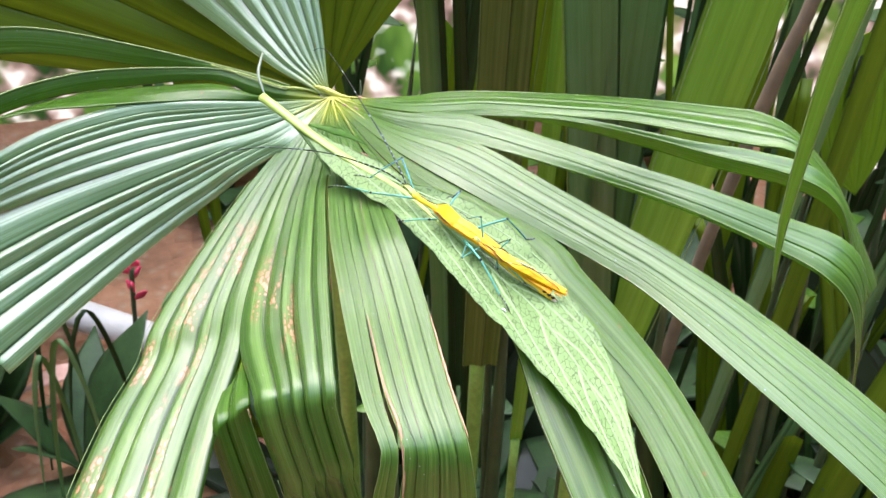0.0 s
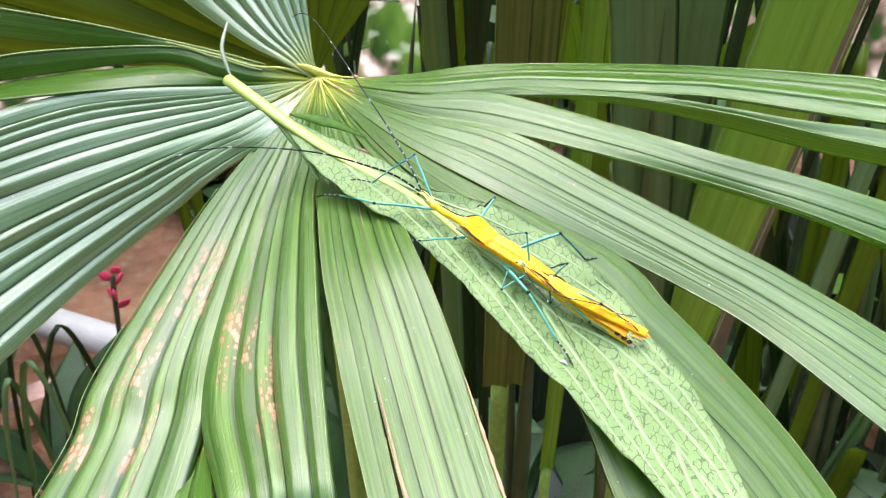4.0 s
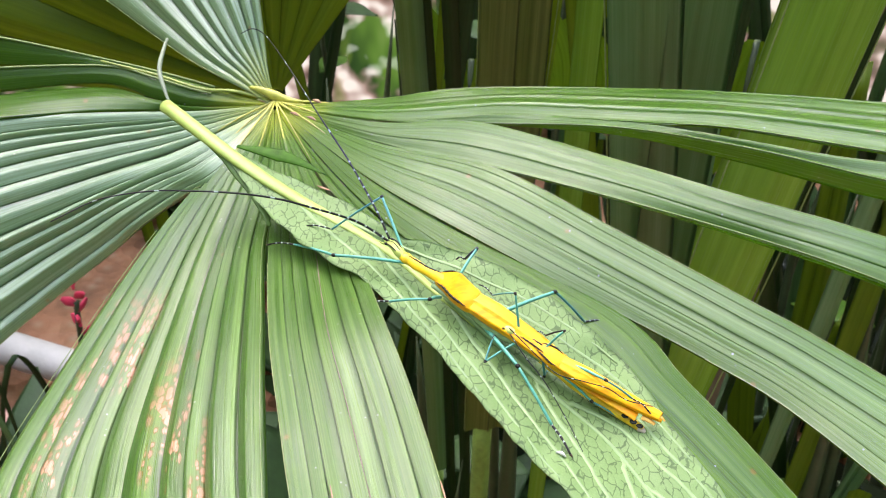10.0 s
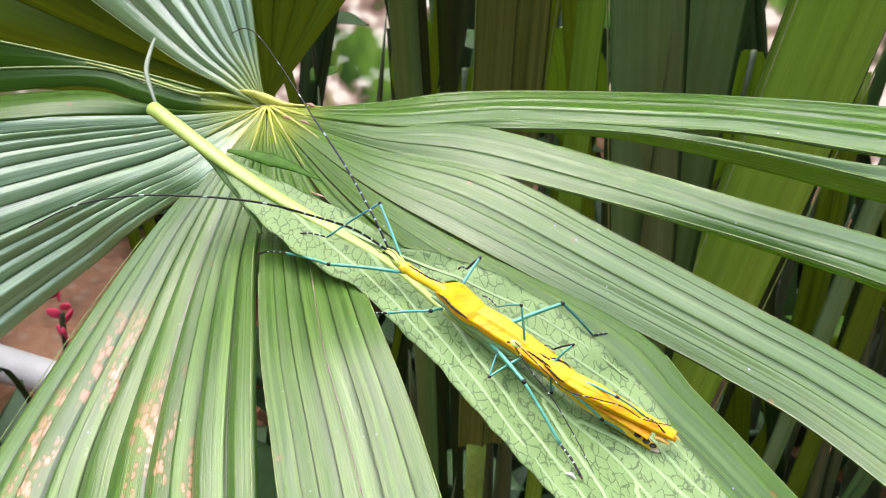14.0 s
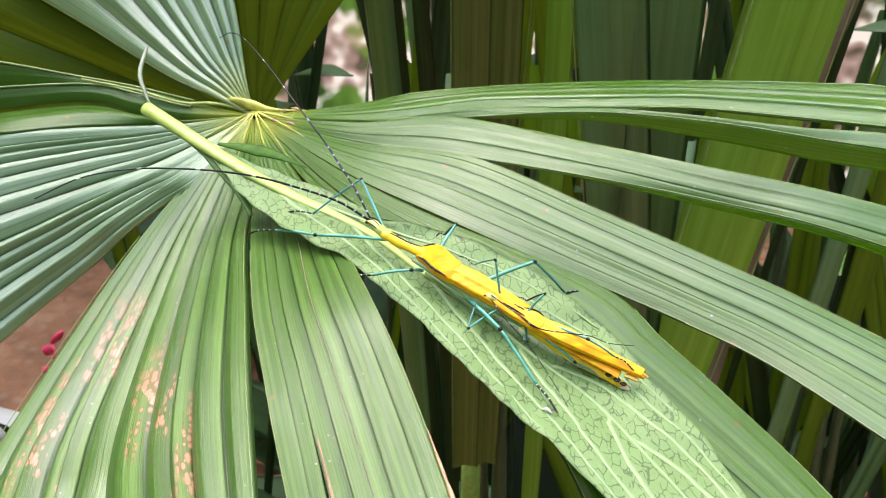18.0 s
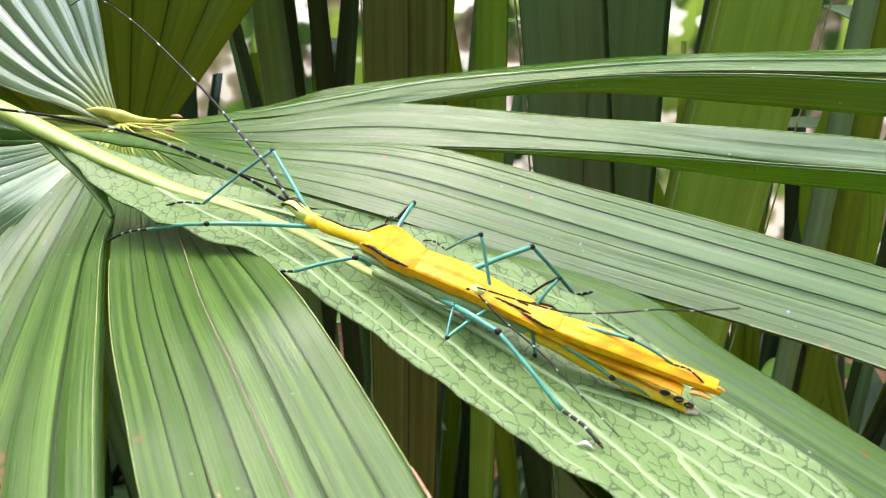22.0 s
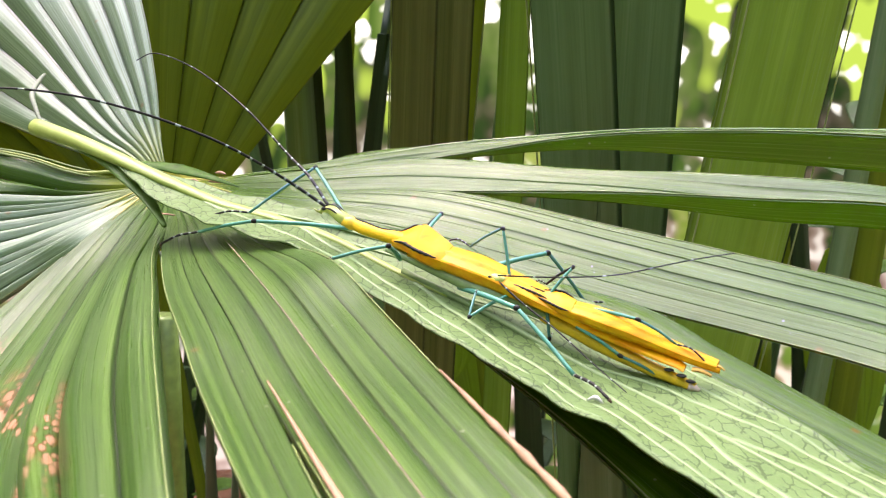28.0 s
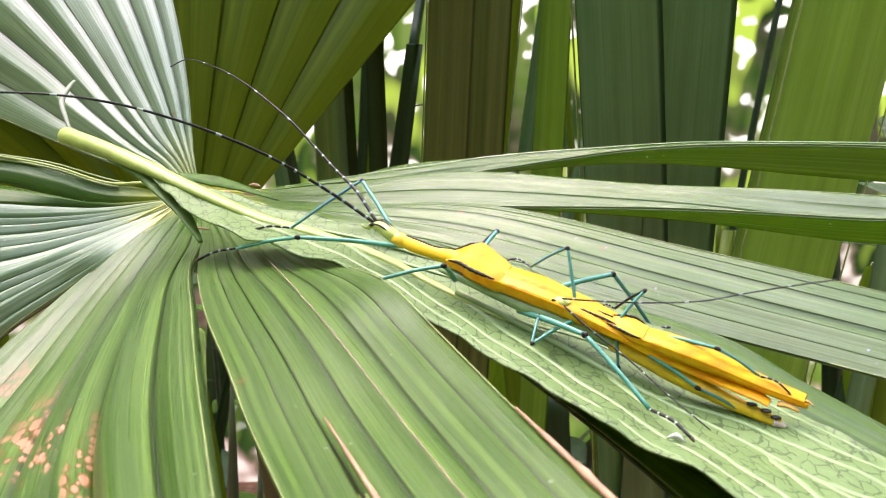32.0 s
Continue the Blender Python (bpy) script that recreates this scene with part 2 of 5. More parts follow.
BROWN_BLADE = palm_green("palm_blade_brownish", (0.072, 0.095, 0.018), (0.118, 0.140, 0.030), (0.165, 0.185, 0.048), hub=False, through_amount=0.2, rough=0.5, spec=0.3, glow=(0.14, 0.13, 0.02))
LIME_LEAF = palm_green("lime_leaf", (0.10, 0.17, 0.008), (0.15, 0.25, 0.012), (0.20, 0.31, 0.02), hub=False, through_amount=0.5, rough=0.5, spec=0.3, glow=(0.40, 0.55, 0.02))
PALE_BLADE = palm_green("palm_blade_greyish", (0.06, 0.11, 0.045), (0.10, 0.17, 0.075), (0.15, 0.23, 0.11), hub=False, through_amount=0.3, rough=0.4, spec=0.5)
LEAF_BACK = palm_green("palm_blade_backlit", (0.062, 0.105, 0.005), (0.115, 0.175, 0.008), (0.17, 0.24, 0.014), hub=False, through_amount=0.5, rough=0.45, spec=0.3, glow=(0.36, 0.42, 0.01))
# Shade of the undergrowth is put into this almost black green.
SHADE_GREEN = palm_green("shade_green_blade", (0.007, 0.020, 0.004), (0.014, 0.036, 0.008), (0.028, 0.060, 0.015), hub=False, through_amount=0.3, rough=0.42, spec=0.4, glow=(0.10, 0.18, 0.02))
BRIGHT_BLADE = palm_green("palm_blade_bright", (0.13, 0.23, 0.028), (0.20, 0.33, 0.045), (0.26, 0.40, 0.075), hub=False, through_amount=0.5, spec=0.4, glow=(0.35, 0.5, 0.05))
MARGIN = plain("pale_margin", (0.20, 0.26, 0.08), 0.45, through_amount=0.2)
PINK_RIB = plain("pinkish_rib", (0.17, 0.125, 0.08), 0.7, 0.4, 300.0)
DRY = plain("dry_edge", (0.30, 0.17, 0.10), 0.7)
PETIOLE = plain("petiole_green", (0.16, 0.25, 0.05), 0.4)
# Petiole green darkened: the stalk's shade under the leaf is in the colour.
SHADED_STALK = plain("shaded_green_stalk", (0.045, 0.06, 0.022), 0.5, 0.3, 80.0)
RIB = plain("pale_green_rib", (0.24, 0.28, 0.06), 0.5, 0.3, 250.0)
HUBMAT = plain("yellowish_hub", (0.40, 0.38, 0.07), 0.5, 0.35, 250.0)


def cuticle(name):
    """Waxy insect skin that runs from orange to yellow along and across the body, with fine grain."""
    m, nt, b = shader(name)
    obj = node(nt, "ShaderNodeTexCoord").outputs["Object"]
    along = node(nt, "ShaderNodeMapping", (("Vector", obj), ("Rotation", (0.0, 0.0, radians(40))), ("Scale", (0.22, 1.0, 1.0)))).outputs[0]
    n1 = node(nt, "ShaderNodeTexNoise", (("Vector", along), ("Scale", 700.0), ("Detail", 3.0))).outputs[0]
    n2 = node(nt, "ShaderNodeTexNoise", (("Vector", obj), ("Scale", 3200.0), ("Detail", 2.0))).outputs[0]
    col = ramp(nt, n1, [(0.30, (0.60, 0.215, 0.001)), (0.48, (0.66, 0.295, 0.001)), (0.66, (0.70, 0.385, 0.003))])
    col = mix(nt, ramp(nt, n2, [(0.55, (0, 0, 0)), (0.75, (0.25, 0.25, 0.25))]), col, (0.50, 0.17, 0.001))
    nt.links.new(col, b.inputs["Base Color"])
    b.inputs["Roughness"].default_value = 0.42
    b.inputs["Specular IOR Level"].default_value = 0.22
    bump(nt, b, math_n(nt, "ADD", math_n(nt, "MULTIPLY", n1, 2.0), n2), 0.12, 0.0002)
    return m


YELLOW = cuticle("yellow_cuticle")
NECK = plain("light_yellow_cuticle", (0.70, 0.44, 0.015), 0.45, 0.18, 500.0, detail_bump=0.12, spec=0.2)
LEMON = plain("lemon_cuticle", (0.66, 0.42, 0.012), 0.4, 0.25, 500.0)
PALE_GREEN = plain("pale_green_cuticle", (0.40, 0.46, 0.10), 0.42, 0.2, 700.0)
BELLY = plain("whitish_green_belly", (0.20, 0.29, 0.13), 0.4, 0.2, 500.0)
TURQUOISE = plain("turquoise_cuticle", (0.060, 0.250, 0.190), 0.4, 0.2, 600.0)
TEAL = plain("dull_teal_cuticle", (0.04, 0.17, 0.16), 0.34, 0.2, 600.0)
BLACK = plain("black_cuticle", (0.008, 0.007, 0.006), 0.5, 0.3, 900.0, spec=0.25)
WHITE = plain("white_band", (0.26, 0.32, 0.28), 0.5, 0.15, 900.0)
CLAW = plain("brown_claw", (0.07, 0.035, 0.015), 0.45, 0.3, 900.0)
PAPERY = plain("papery_tail", (0.42, 0.24, 0.04), 0.7, 0.5, 900.0)
LILAC = plain("pinkish_tail_tip", (0.42, 0.34, 0.29), 0.5, 0.15, 900.0)
FLUFF = plain("white_fluff", (0.50, 0.50, 0.48), 0.95, 0.05, 2000.0)


def broadleaf(name):
    """Underside of a broad leaf: dull pale green with a net of dark hair veins."""
    m, nt, b = shader(name)
    obj = node(nt, "ShaderNodeTexCoord").outputs["Object"]
    warp = node(nt, "ShaderNodeTexNoise", (("Vector", obj), ("Scale", 500.0), ("Detail", 2.0))).outputs["Color"]
    bent = node(nt, "ShaderNodeVectorMath", ((0, obj), (1, node(nt, "ShaderNodeVectorMath", ((0, warp), ("Scale", 0.0013)), operation="SCALE").outputs[0])), operation="ADD").outputs[0]
    across = node(nt, "ShaderNodeMapping", (("Vector", bent), ("Rotation", (0, 0, radians(42))), ("Scale", (1.35, 0.72, 1.0)))).outputs[0]
    big = node(nt, "ShaderNodeTexVoronoi", (("Vector", across), ("Scale", 470.0)), feature="DISTANCE_TO_EDGE").outputs[0]
    small = node(nt, "ShaderNodeTexVoronoi", (("Vector", bent), ("Scale", 1500.0)), feature="DISTANCE_TO_EDGE").outputs[0]
    patch = node(nt, "ShaderNodeTexNoise", (("Vector", obj), ("Scale", 70.0), ("Detail", 5.0))).outputs[0]
    some = node(nt, "ShaderNodeTexNoise", (("Vector", obj), ("Scale", 420.0), ("Detail", 1.0))).outputs[0]
    col = ramp(nt, patch, [(0.3, (0.115, 0.187, 0.057)), (0.7, (0.162, 0.247, 0.088))])
    net = math_n(nt, "MULTIPLY", ramp(nt, big, [(0.030, (1, 1, 1)), (0.062, (0, 0, 0))]), ramp(nt, some, [(0.36, (0, 0, 0)), (0.45, (1, 1, 1))]))
    col = mix(nt, math_n(nt, "MULTIPLY", ramp(nt, small, [(0.02, (1, 1, 1)), (0.08, (0, 0, 0))]), 0.22), col, (0.08, 0.15, 0.04))
    col = mix(nt, math_n(nt, "MULTIPLY", net, 0.78), col, (0.024, 0.048, 0.014))
    nt.links.new(col, b.inputs["Base Color"])
    b.inputs["Roughness"].default_value = 0.5
    b.inputs["Specular IOR Level"].default_value = 0.32
    bump(nt, b, math_n(nt, "ADD", math_n(nt, "MULTIPLY", big, 1.0), math_n(nt, "MULTIPLY", small, 0.5)), 0.4, 0.0004)
    see_through(nt, b, mix(nt, 0.5, col, (0.25, 0.4, 0.04)), 0.22)
    return m


BROAD = broadleaf("broad_leaf_underside")
VEIN = plain("pale_vein", (0.160, 0.240, 0.092), 0.55, 0.12, 600.0)
MIDRIB = plain("yellow_green_midrib", (0.30, 0.38, 0.085), 0.45, 0.15, 400.0, through_amount=0.15)
BRIGHT = plain("bright_leaf_green", (0.07, 0.16, 0.012), 0.45, 0.3, 400.0, through_amount=0.3)
SLIVER = plain("deep_green_sliver", (0.034, 0.100, 0.002), 0.5, 0.4, 500.0, through_amount=0.25, spec=0.15)
FLAP = plain("mid_green_flap", (0.13, 0.23, 0.05), 0.5, 0.25, 500.0, through_amount=0.35)
TENDRIL = plain("whitish_tendril", (0.16, 0.185, 0.13), 0.6, 0.2, 800.0)


def soil_material():
    m, nt, b = shader("red_soil")
    obj = node(nt, "ShaderNodeTexCoord").outputs["Object"]
    n1 = node(nt, "ShaderNodeTexNoise", (("Vector", obj), ("Scale", 7.0), ("Detail", 6.0), ("Roughness", 0.65))).outputs[0]
    n2 = node(nt, "ShaderNodeTexVoronoi", (("Vector", obj), ("Scale", 45.0))).outputs[0]
    col = ramp(nt, n1, [(0.3, (0.10, 0.045, 0.025)), (0.5, (0.26, 0.115, 0.060)), (0.7, (0.38, 0.20, 0.12))])
    col = mix(nt, ramp(nt, n2, [(0.0, (0.6,) * 3), (0.4, (0, 0, 0))]), col, (0.30, 0.22, 0.15))
    nt.links.new(col, b.inputs["Base Color"])
    b.inputs["Roughness"].default_value = 0.9
    bump(nt, b, math_n(nt, "ADD", n1, n2), 0.6, 0.02)
    return m


def backdrop_material():
    """Far garden that gives off its own light: dark foliage, litter on the bank behind, and small painted openings of
    daylight.
    """
    m, nt, b = shader("glowing_far_garden")
    obj = node(nt, "ShaderNodeTexCoord").outputs["Object"]
    tall = node(nt, "ShaderNodeMapping", (("Vector", obj), ("Scale", (1.0, 1.0, 0.45)))).outputs[0]
    n1 = node(nt, "ShaderNodeTexNoise", (("Vector", tall), ("Scale", 8.0), ("Detail", 3.0), ("Roughness", 0.6))).outputs[0]
    n2 = node(nt, "ShaderNodeTexNoise", (("Vector", obj), ("Scale", 26.0), ("Detail", 1.0))).outputs[0]
    n3 = node(nt, "ShaderNodeTexNoise", (("Vector", obj), ("Scale", 13.0), ("Detail", 3.0))).outputs[0]
    n4 = node(nt, "ShaderNodeTexNoise", (("Vector", tall), ("Scale", 17.0), ("Detail", 1.0))).outputs[0]
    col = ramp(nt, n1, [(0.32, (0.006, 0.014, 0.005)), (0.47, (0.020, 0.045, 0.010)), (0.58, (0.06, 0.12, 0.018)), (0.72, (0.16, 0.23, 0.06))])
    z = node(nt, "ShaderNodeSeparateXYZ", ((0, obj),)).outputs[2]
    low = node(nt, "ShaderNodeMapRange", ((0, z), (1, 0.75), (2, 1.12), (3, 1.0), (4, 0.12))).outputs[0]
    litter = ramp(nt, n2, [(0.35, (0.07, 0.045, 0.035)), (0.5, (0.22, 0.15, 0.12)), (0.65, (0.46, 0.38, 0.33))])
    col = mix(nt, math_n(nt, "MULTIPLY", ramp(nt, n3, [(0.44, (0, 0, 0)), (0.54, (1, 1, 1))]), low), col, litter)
    # daylight spots are painted in, stronger higher up
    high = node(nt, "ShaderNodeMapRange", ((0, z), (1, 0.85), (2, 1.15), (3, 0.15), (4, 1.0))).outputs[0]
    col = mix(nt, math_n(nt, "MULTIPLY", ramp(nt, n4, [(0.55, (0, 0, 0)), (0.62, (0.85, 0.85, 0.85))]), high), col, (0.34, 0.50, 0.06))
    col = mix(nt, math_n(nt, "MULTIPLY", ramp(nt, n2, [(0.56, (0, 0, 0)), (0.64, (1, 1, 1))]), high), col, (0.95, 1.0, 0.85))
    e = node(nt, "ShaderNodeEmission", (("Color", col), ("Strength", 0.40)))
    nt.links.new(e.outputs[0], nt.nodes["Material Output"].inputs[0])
    return m


SOIL = soil_material()
FAR = backdrop_material()
STONE = plain("white_stone", (0.36, 0.32, 0.29), 0.6, 0.2, 40.0)
PIPE = plain("greyish_pipe", (0.44, 0.41, 0.40), 0.5, 0.15, 30.0)
FLOWER = plain("pink_petal", (0.75, 0.05, 0.13), 0.5, 0.2, 60.0, through_amount=0.2)
# Weed base darkened in place of shade from palms overhead.
WEED = plain("weed_green", (0.022, 0.055, 0.012), 0.6, 0.4, 60.0, through_amount=0.2)
STEM = plain("dark_stem", (0.035, 0.05, 0.02), 0.5, 0.3, 60.0)
LITTER = plain("pinkish_litter", (0.46, 0.27, 0.22), 0.8, 0.3, 60.0)
TWIG = plain("brown_twig", (0.11, 0.075, 0.05), 0.8, 0.3, 60.0)


# ---- building ----
V = Vector


def world_of(ob):
    p = V((0, 0, 0))
    while ob:
        p += ob.location
        ob = ob.parent
    return p


def part(name, geo, material, parent=None, label="", crisp=0.0):
    """Links vertices and faces (or a bmesh) as one mesh object under a thing, in world places."""
    me = bpy.data.meshes.new(name)
    if isinstance(geo, tuple):
        verts, faces = geo[0], geo[1]
        off = world_of(parent)
        me.from_pydata([tuple(V(v) - off) for v in verts], [], faces)
        if len(geo) > 2 and geo[2] is not None:
            layer = me.uv_layers.new(name="UVMap")
            for loop in me.loops:
                layer.data[loop.index].uv = geo[2][loop.vertex_index]
        if len(geo) > 3:
            me.polygons.foreach_set("material_index", geo[3])
    else:
        bmesh.ops.translate(geo, vec=-world_of(parent), verts=geo.verts)
        geo.to_mesh(me)
        geo.free()
    for m in material if isinstance(material, (list, tuple)) else [material]:
        me.materials.append(m)
    me.polygons.foreach_set("use_smooth", [True] * len(me.polygons))
    if crisp:
        me.set_sharp_from_angle(angle=radians(crisp))
    ob = new(name, me)
    ob.parent = parent
    if label:
        tagged(ob, label)
    return ob


def thing(name, at, label, category, group="", kind=""):
    ob = new(name)
    ob.location, ob.empty_display_size = at, 0.01
    return tagged(ob, label, category, group, kind)


def spline(points, n):
    """n + 1 points along a Catmull-Rom curve through the given ones."""
    p = [V(q) for q in points]
    p = [p[0] * 2 - p[1]] + p + [p[-1] * 2 - p[-2]]
    lengths = [(p[i + 1] - p[i]).length for i in range(1, len(p) - 2)]
    total, out = sum(lengths), []
    for k in range(n + 1):
        s, i = total * k / n, 0
        while i < len(lengths) - 1 and s > lengths[i]:
            s -= lengths[i]
            i += 1
        t = min(1.0, s / max(lengths[i], 1e-9))
        a, b, c, d = p[i], p[i + 1], p[i + 2], p[i + 3]
        out.append(0.5 * ((2 * b) + (c - a) * t + (2 * a - 5 * b + 4 * c - d) * t * t + (3 * b - a - 3 * c + d) * t ** 3))
    return out


def tube(points, radii, sides=8, bands=None):
    """A round tube; radii: one, or one for each point; bands(i) gives a ring's material."""
    pts = [V(q) for q in points]
    n = len(pts)
    radii = [radii] * n if isinstance(radii, (int, float)) else radii
    verts, faces, mats = [], [], []
    side = None
    for i, q in enumerate(pts):
        d = (pts[min(i + 1, n - 1)] - pts[max(i - 1, 0)]).normalized()
        if side is None:
            side = d.cross(V((0, 0, 1)) if abs(d.z) < 0.9 else V((1, 0, 0))).normalized()
        side = (side - d * side.dot(d)).normalized()
        up = side.cross(d)
        for k in range(sides):
            a = 2 * math.pi * k / sides
            verts.append(q + (side * math.cos(a) + up * math.sin(a)) * radii[i])
    for i in range(n - 1):
        for k in range(sides):
            k2 = (k + 1) % sides
            faces.append((i * sides + k, i * sides + k2, (i + 1) * sides + k2, (i + 1) * sides + k))
            mats.append(bands(i) if bands else 0)
    faces += [tuple(reversed(range(sides))), tuple(range((n - 1) * sides, n * sides))]
    mats += [mats[0], mats[-1]]
    return verts, faces, None, mats


def loft(points, sizes, up=(0, 0, 1), sides=16, power=2.3, n=24, keel=0.0):
    """A body along a curve; sizes: (half width, half height) at each given point."""
    pts = spline(points, n)
    wh = spline([(a, b, 0) for a, b in sizes], n)
    verts, faces = [], []
    for i, q in enumerate(pts):
        d = (pts[min(i + 1, n)] - pts[max(i - 1, 0)]).normalized()
        side = d.cross(V(up)).normalized()
        u = side.cross(d)
        w, h = max(wh[i].x, 1e-5), max(wh[i].y, 1e-5)
        for k in range(sides):
            a = 2 * math.pi * k / sides
            c, s = math.cos(a), math.sin(a)
            f = (abs(c) ** power + abs(s) ** power) ** (-1 / power)
            lift = keel * h * max(0.0, 1 - abs(c) * 3) if s > 0 else 0
            verts.append(q + side * (c * f * w) + u * (s * f * h + lift))
    for i in range(n):
        for k in range(sides):
            k2 = (k + 1) % sides
            faces.append((i * sides + k, i * sides + k2, (i + 1) * sides + k2, (i + 1) * sides + k))
    faces += [tuple(reversed(range(sides))), tuple(range(n * sides, (n + 1) * sides))]
    return verts, faces


def pleated(rails, pleats, depth, skew=0.7, rows=70, thick=0.0004, u0=0.0, ripple=0.0, deep=0.0, arched=False):
    """A pleated blade between curves that start at the hub. pleats: folds in each span between two curves;
    depth: fold height as a share of a fold's width; skew: share of the fold that rises."""
    curves = [spline(r, rows) for r in rails]
    # thin valleys between two flat faces that meet in a ridge, no two alike
    prof = [(0.0, -0.15), (0.022, 0.22), (0.06, 0.36), (skew - 0.06, 0.95), (skew, 1.0), (skew + 0.06, 0.95), (0.94, 0.36), (0.978, 0.22)]
    cols = []
    pick = random.Random(int(1000 * sum(abs(c) for c in rails[0][1]) + 7 * sum(pleats)))
    for s, count in enumerate(pleats if arched else ()):
        # one arch, steep along its first edge, made of narrow panels that each lean a little
        arch = ((0.0, 0.0), (0.05, 0.3), (0.12, 0.6), (0.2, 0.82), (0.32, 0.97), (0.45, 1.0), (0.62, 0.9), (0.8, 0.6), (0.92, 0.28), (1.0, 0.0))
        widths = [pick.uniform(0.6, 1.5) for _ in range(count)]
        total, start = sum(widths), 0.0
        for k, wd in enumerate(widths):
            lean = pick.choice((-1, 1)) * pick.uniform(0.05, 0.20) / count / depth
            for q in (0.0, 0.03, 0.06, 0.28, 0.5, 0.72, 0.94, 0.97):
                f = (start + q * wd) / total
                j = max(i for i in range(9) if arch[i][0] <= f)
                hgt = arch[j][1] + (arch[j + 1][1] - arch[j][1]) * (f - arch[j][0]) / (arch[j + 1][0] - arch[j][0])
                low = -0.015 / depth if q in (0.0,) and start else 0.0
                cols.append((s, f, 0.5 + hgt + low + lean * (q - 0.5) * min(1.0, q * 16, (1 - q) * 16), u0 + k + q, 1))
            start += wd
        u0 += count
    for s, count in enumerate(() if arched else pleats):
        widths = [pick.uniform(0.6, 1.5) for _ in range(count)]
        total, start = sum(widths), 0.0
        for f, wd in enumerate(widths):
            tall = pick.uniform(0.5, 1.2)
            for q, hgt in prof:
                cols.append((s, (start + q * wd) / total, hgt * tall, u0 + f + q, count))
            start += wd
        u0 += count
    cols.append((len(pleats) - 1, 1.0, 0.5 if arched else 0.0, u0, 1 if arched else pleats[-1]))
    top, uvs = [], []
    for i in range(rows + 1):
        run = sum((curves[0][j + 1] - curves[0][j]).length for j in range(i)) if i == 0 else run + (curves[0][i] - curves[0][i - 1]).length
        for s, f, hgt, u, count in cols:
            a, b = curves[s][i], curves[s + 1][i]
            a2, b2 = curves[s][min(i + 1, rows)], curves[s + 1][min(i + 1, rows)]
            a1, b1 = curves[s][max(i - 1, 0)], curves[s + 1][max(i - 1, 0)]
            nrm = (b - a).cross((a2 + b2) - (a1 + b1))
            nrm = nrm.normalized() if nrm.length > 1e-12 else V((0, 0, 1))
            if nrm.z < 0:
                nrm = -nrm
            w = (b - a).length / count
            wob = ripple * noise.noise(V((u * 0.7, run * 25, u0))) if ripple else 0
            top.append(a.lerp(b, f) + nrm * ((hgt - 0.5) * (depth + deep * max(0.0, 1 - run / 0.07)) * w + wob))
            uvs.append((u, run))
    c = len(cols)
    verts = top + [p - V((0, 0, thick)) for p in top]
    m = len(top)
    faces = []
    for i in range(rows):
        for k in range(c - 1):
            q = (i * c + k, i * c + k + 1, (i + 1) * c + k + 1, (i + 1) * c + k)
            faces.append(q)
            faces.append(tuple(m + j for j in reversed(q)))
        for k in (0, c - 1):
            faces.append((i * c + k, (i + 1) * c + k, m + (i + 1) * c + k, m + i * c + k))
    for k in range(c - 1):
        faces.append((rows * c + k, rows * c + k + 1, m + rows * c + k + 1, m + rows * c + k))
    return verts, faces, uvs + uvs


# ---- the palm leaf that carries the insects ----
HUB = (-0.040, 0.335, 1.1405)
palm = thing("palm_leaf", HUB, "large green pleated fan palm leaf, split into drooping strap segments", "palm leaf")


def hub_at(dx, dy, dz=0.0):
    return (HUB[0] + dx * 0.22, HUB[1] + dy * 0.22, HUB[2] + dz)


def segment(rails, pleats, depth, skew=0.7, material=LEAF, label="", margins=((0, 0.3, 1.0), (-1, 0.3, 1.0)), edge=0.0001, edge_material=MARGIN, ripple=0.0002, arched=False):
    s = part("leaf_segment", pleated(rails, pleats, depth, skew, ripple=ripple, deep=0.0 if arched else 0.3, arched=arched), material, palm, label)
    for which, a, b in margins:
        pts = spline(rails[which], 60)
        part("margin", tube(pts[int(a * 60): int(b * 60) + 1], edge, 6), edge_material, s)
    return s


SPLIT_A, SPLIT_B, SPLIT_C = (0.0120, 0.3015, 1.1518), (0.0133, 0.2876, 1.1473), (0.0364, 0.2436, 1.1353)
def rib_below(margin, drop, start):
    """The rib of a trough: below and beyond its near margin, from the end of the split on."""
    out = []
    for i, q in enumerate(margin):
        f = min(1.0, max(0.0, (i - start) * 0.42))
        out.append(V(q) + V(drop) * f if f else V(q) - V((0, 0, 0.0003)))
    return out


# upper edge blade and the blade below it, parted by a long slit
segment([[hub_at(0.004, -0.002), (-0.0077, 0.3300, 1.1447), (0.0046, 0.3258, 1.1490), (0.0218, 0.3225, 1.1512), (0.0498, 0.3140, 1.1545), (0.0768, 0.3055, 1.1570), (0.1045, 0.298, 1.1580), (0.120, 0.2885, 1.1600), (0.131, 0.272, 1.155), (0.142, 0.259, 1.143), (0.158, 0.247, 1.115)],
         [hub_at(0.005, -0.003), (-0.012, 0.312, 1.1475), (0.004, 0.3060, 1.1508), (0.020, 0.3000, 1.1545), (0.049, 0.2858, 1.1592), (0.0669, 0.2802, 1.1606), (0.088, 0.2690, 1.1619), (0.105, 0.2605, 1.1625), (0.117, 0.253, 1.164), (0.128, 0.247, 1.155), (0.137, 0.243, 1.140), (0.150, 0.238, 1.112)]],
        [4], 0.07, 0.3, LEAF_SHEEN, margins=((0, 0.05, 1.0), (1, 0.45, 1.0)), arched=True)
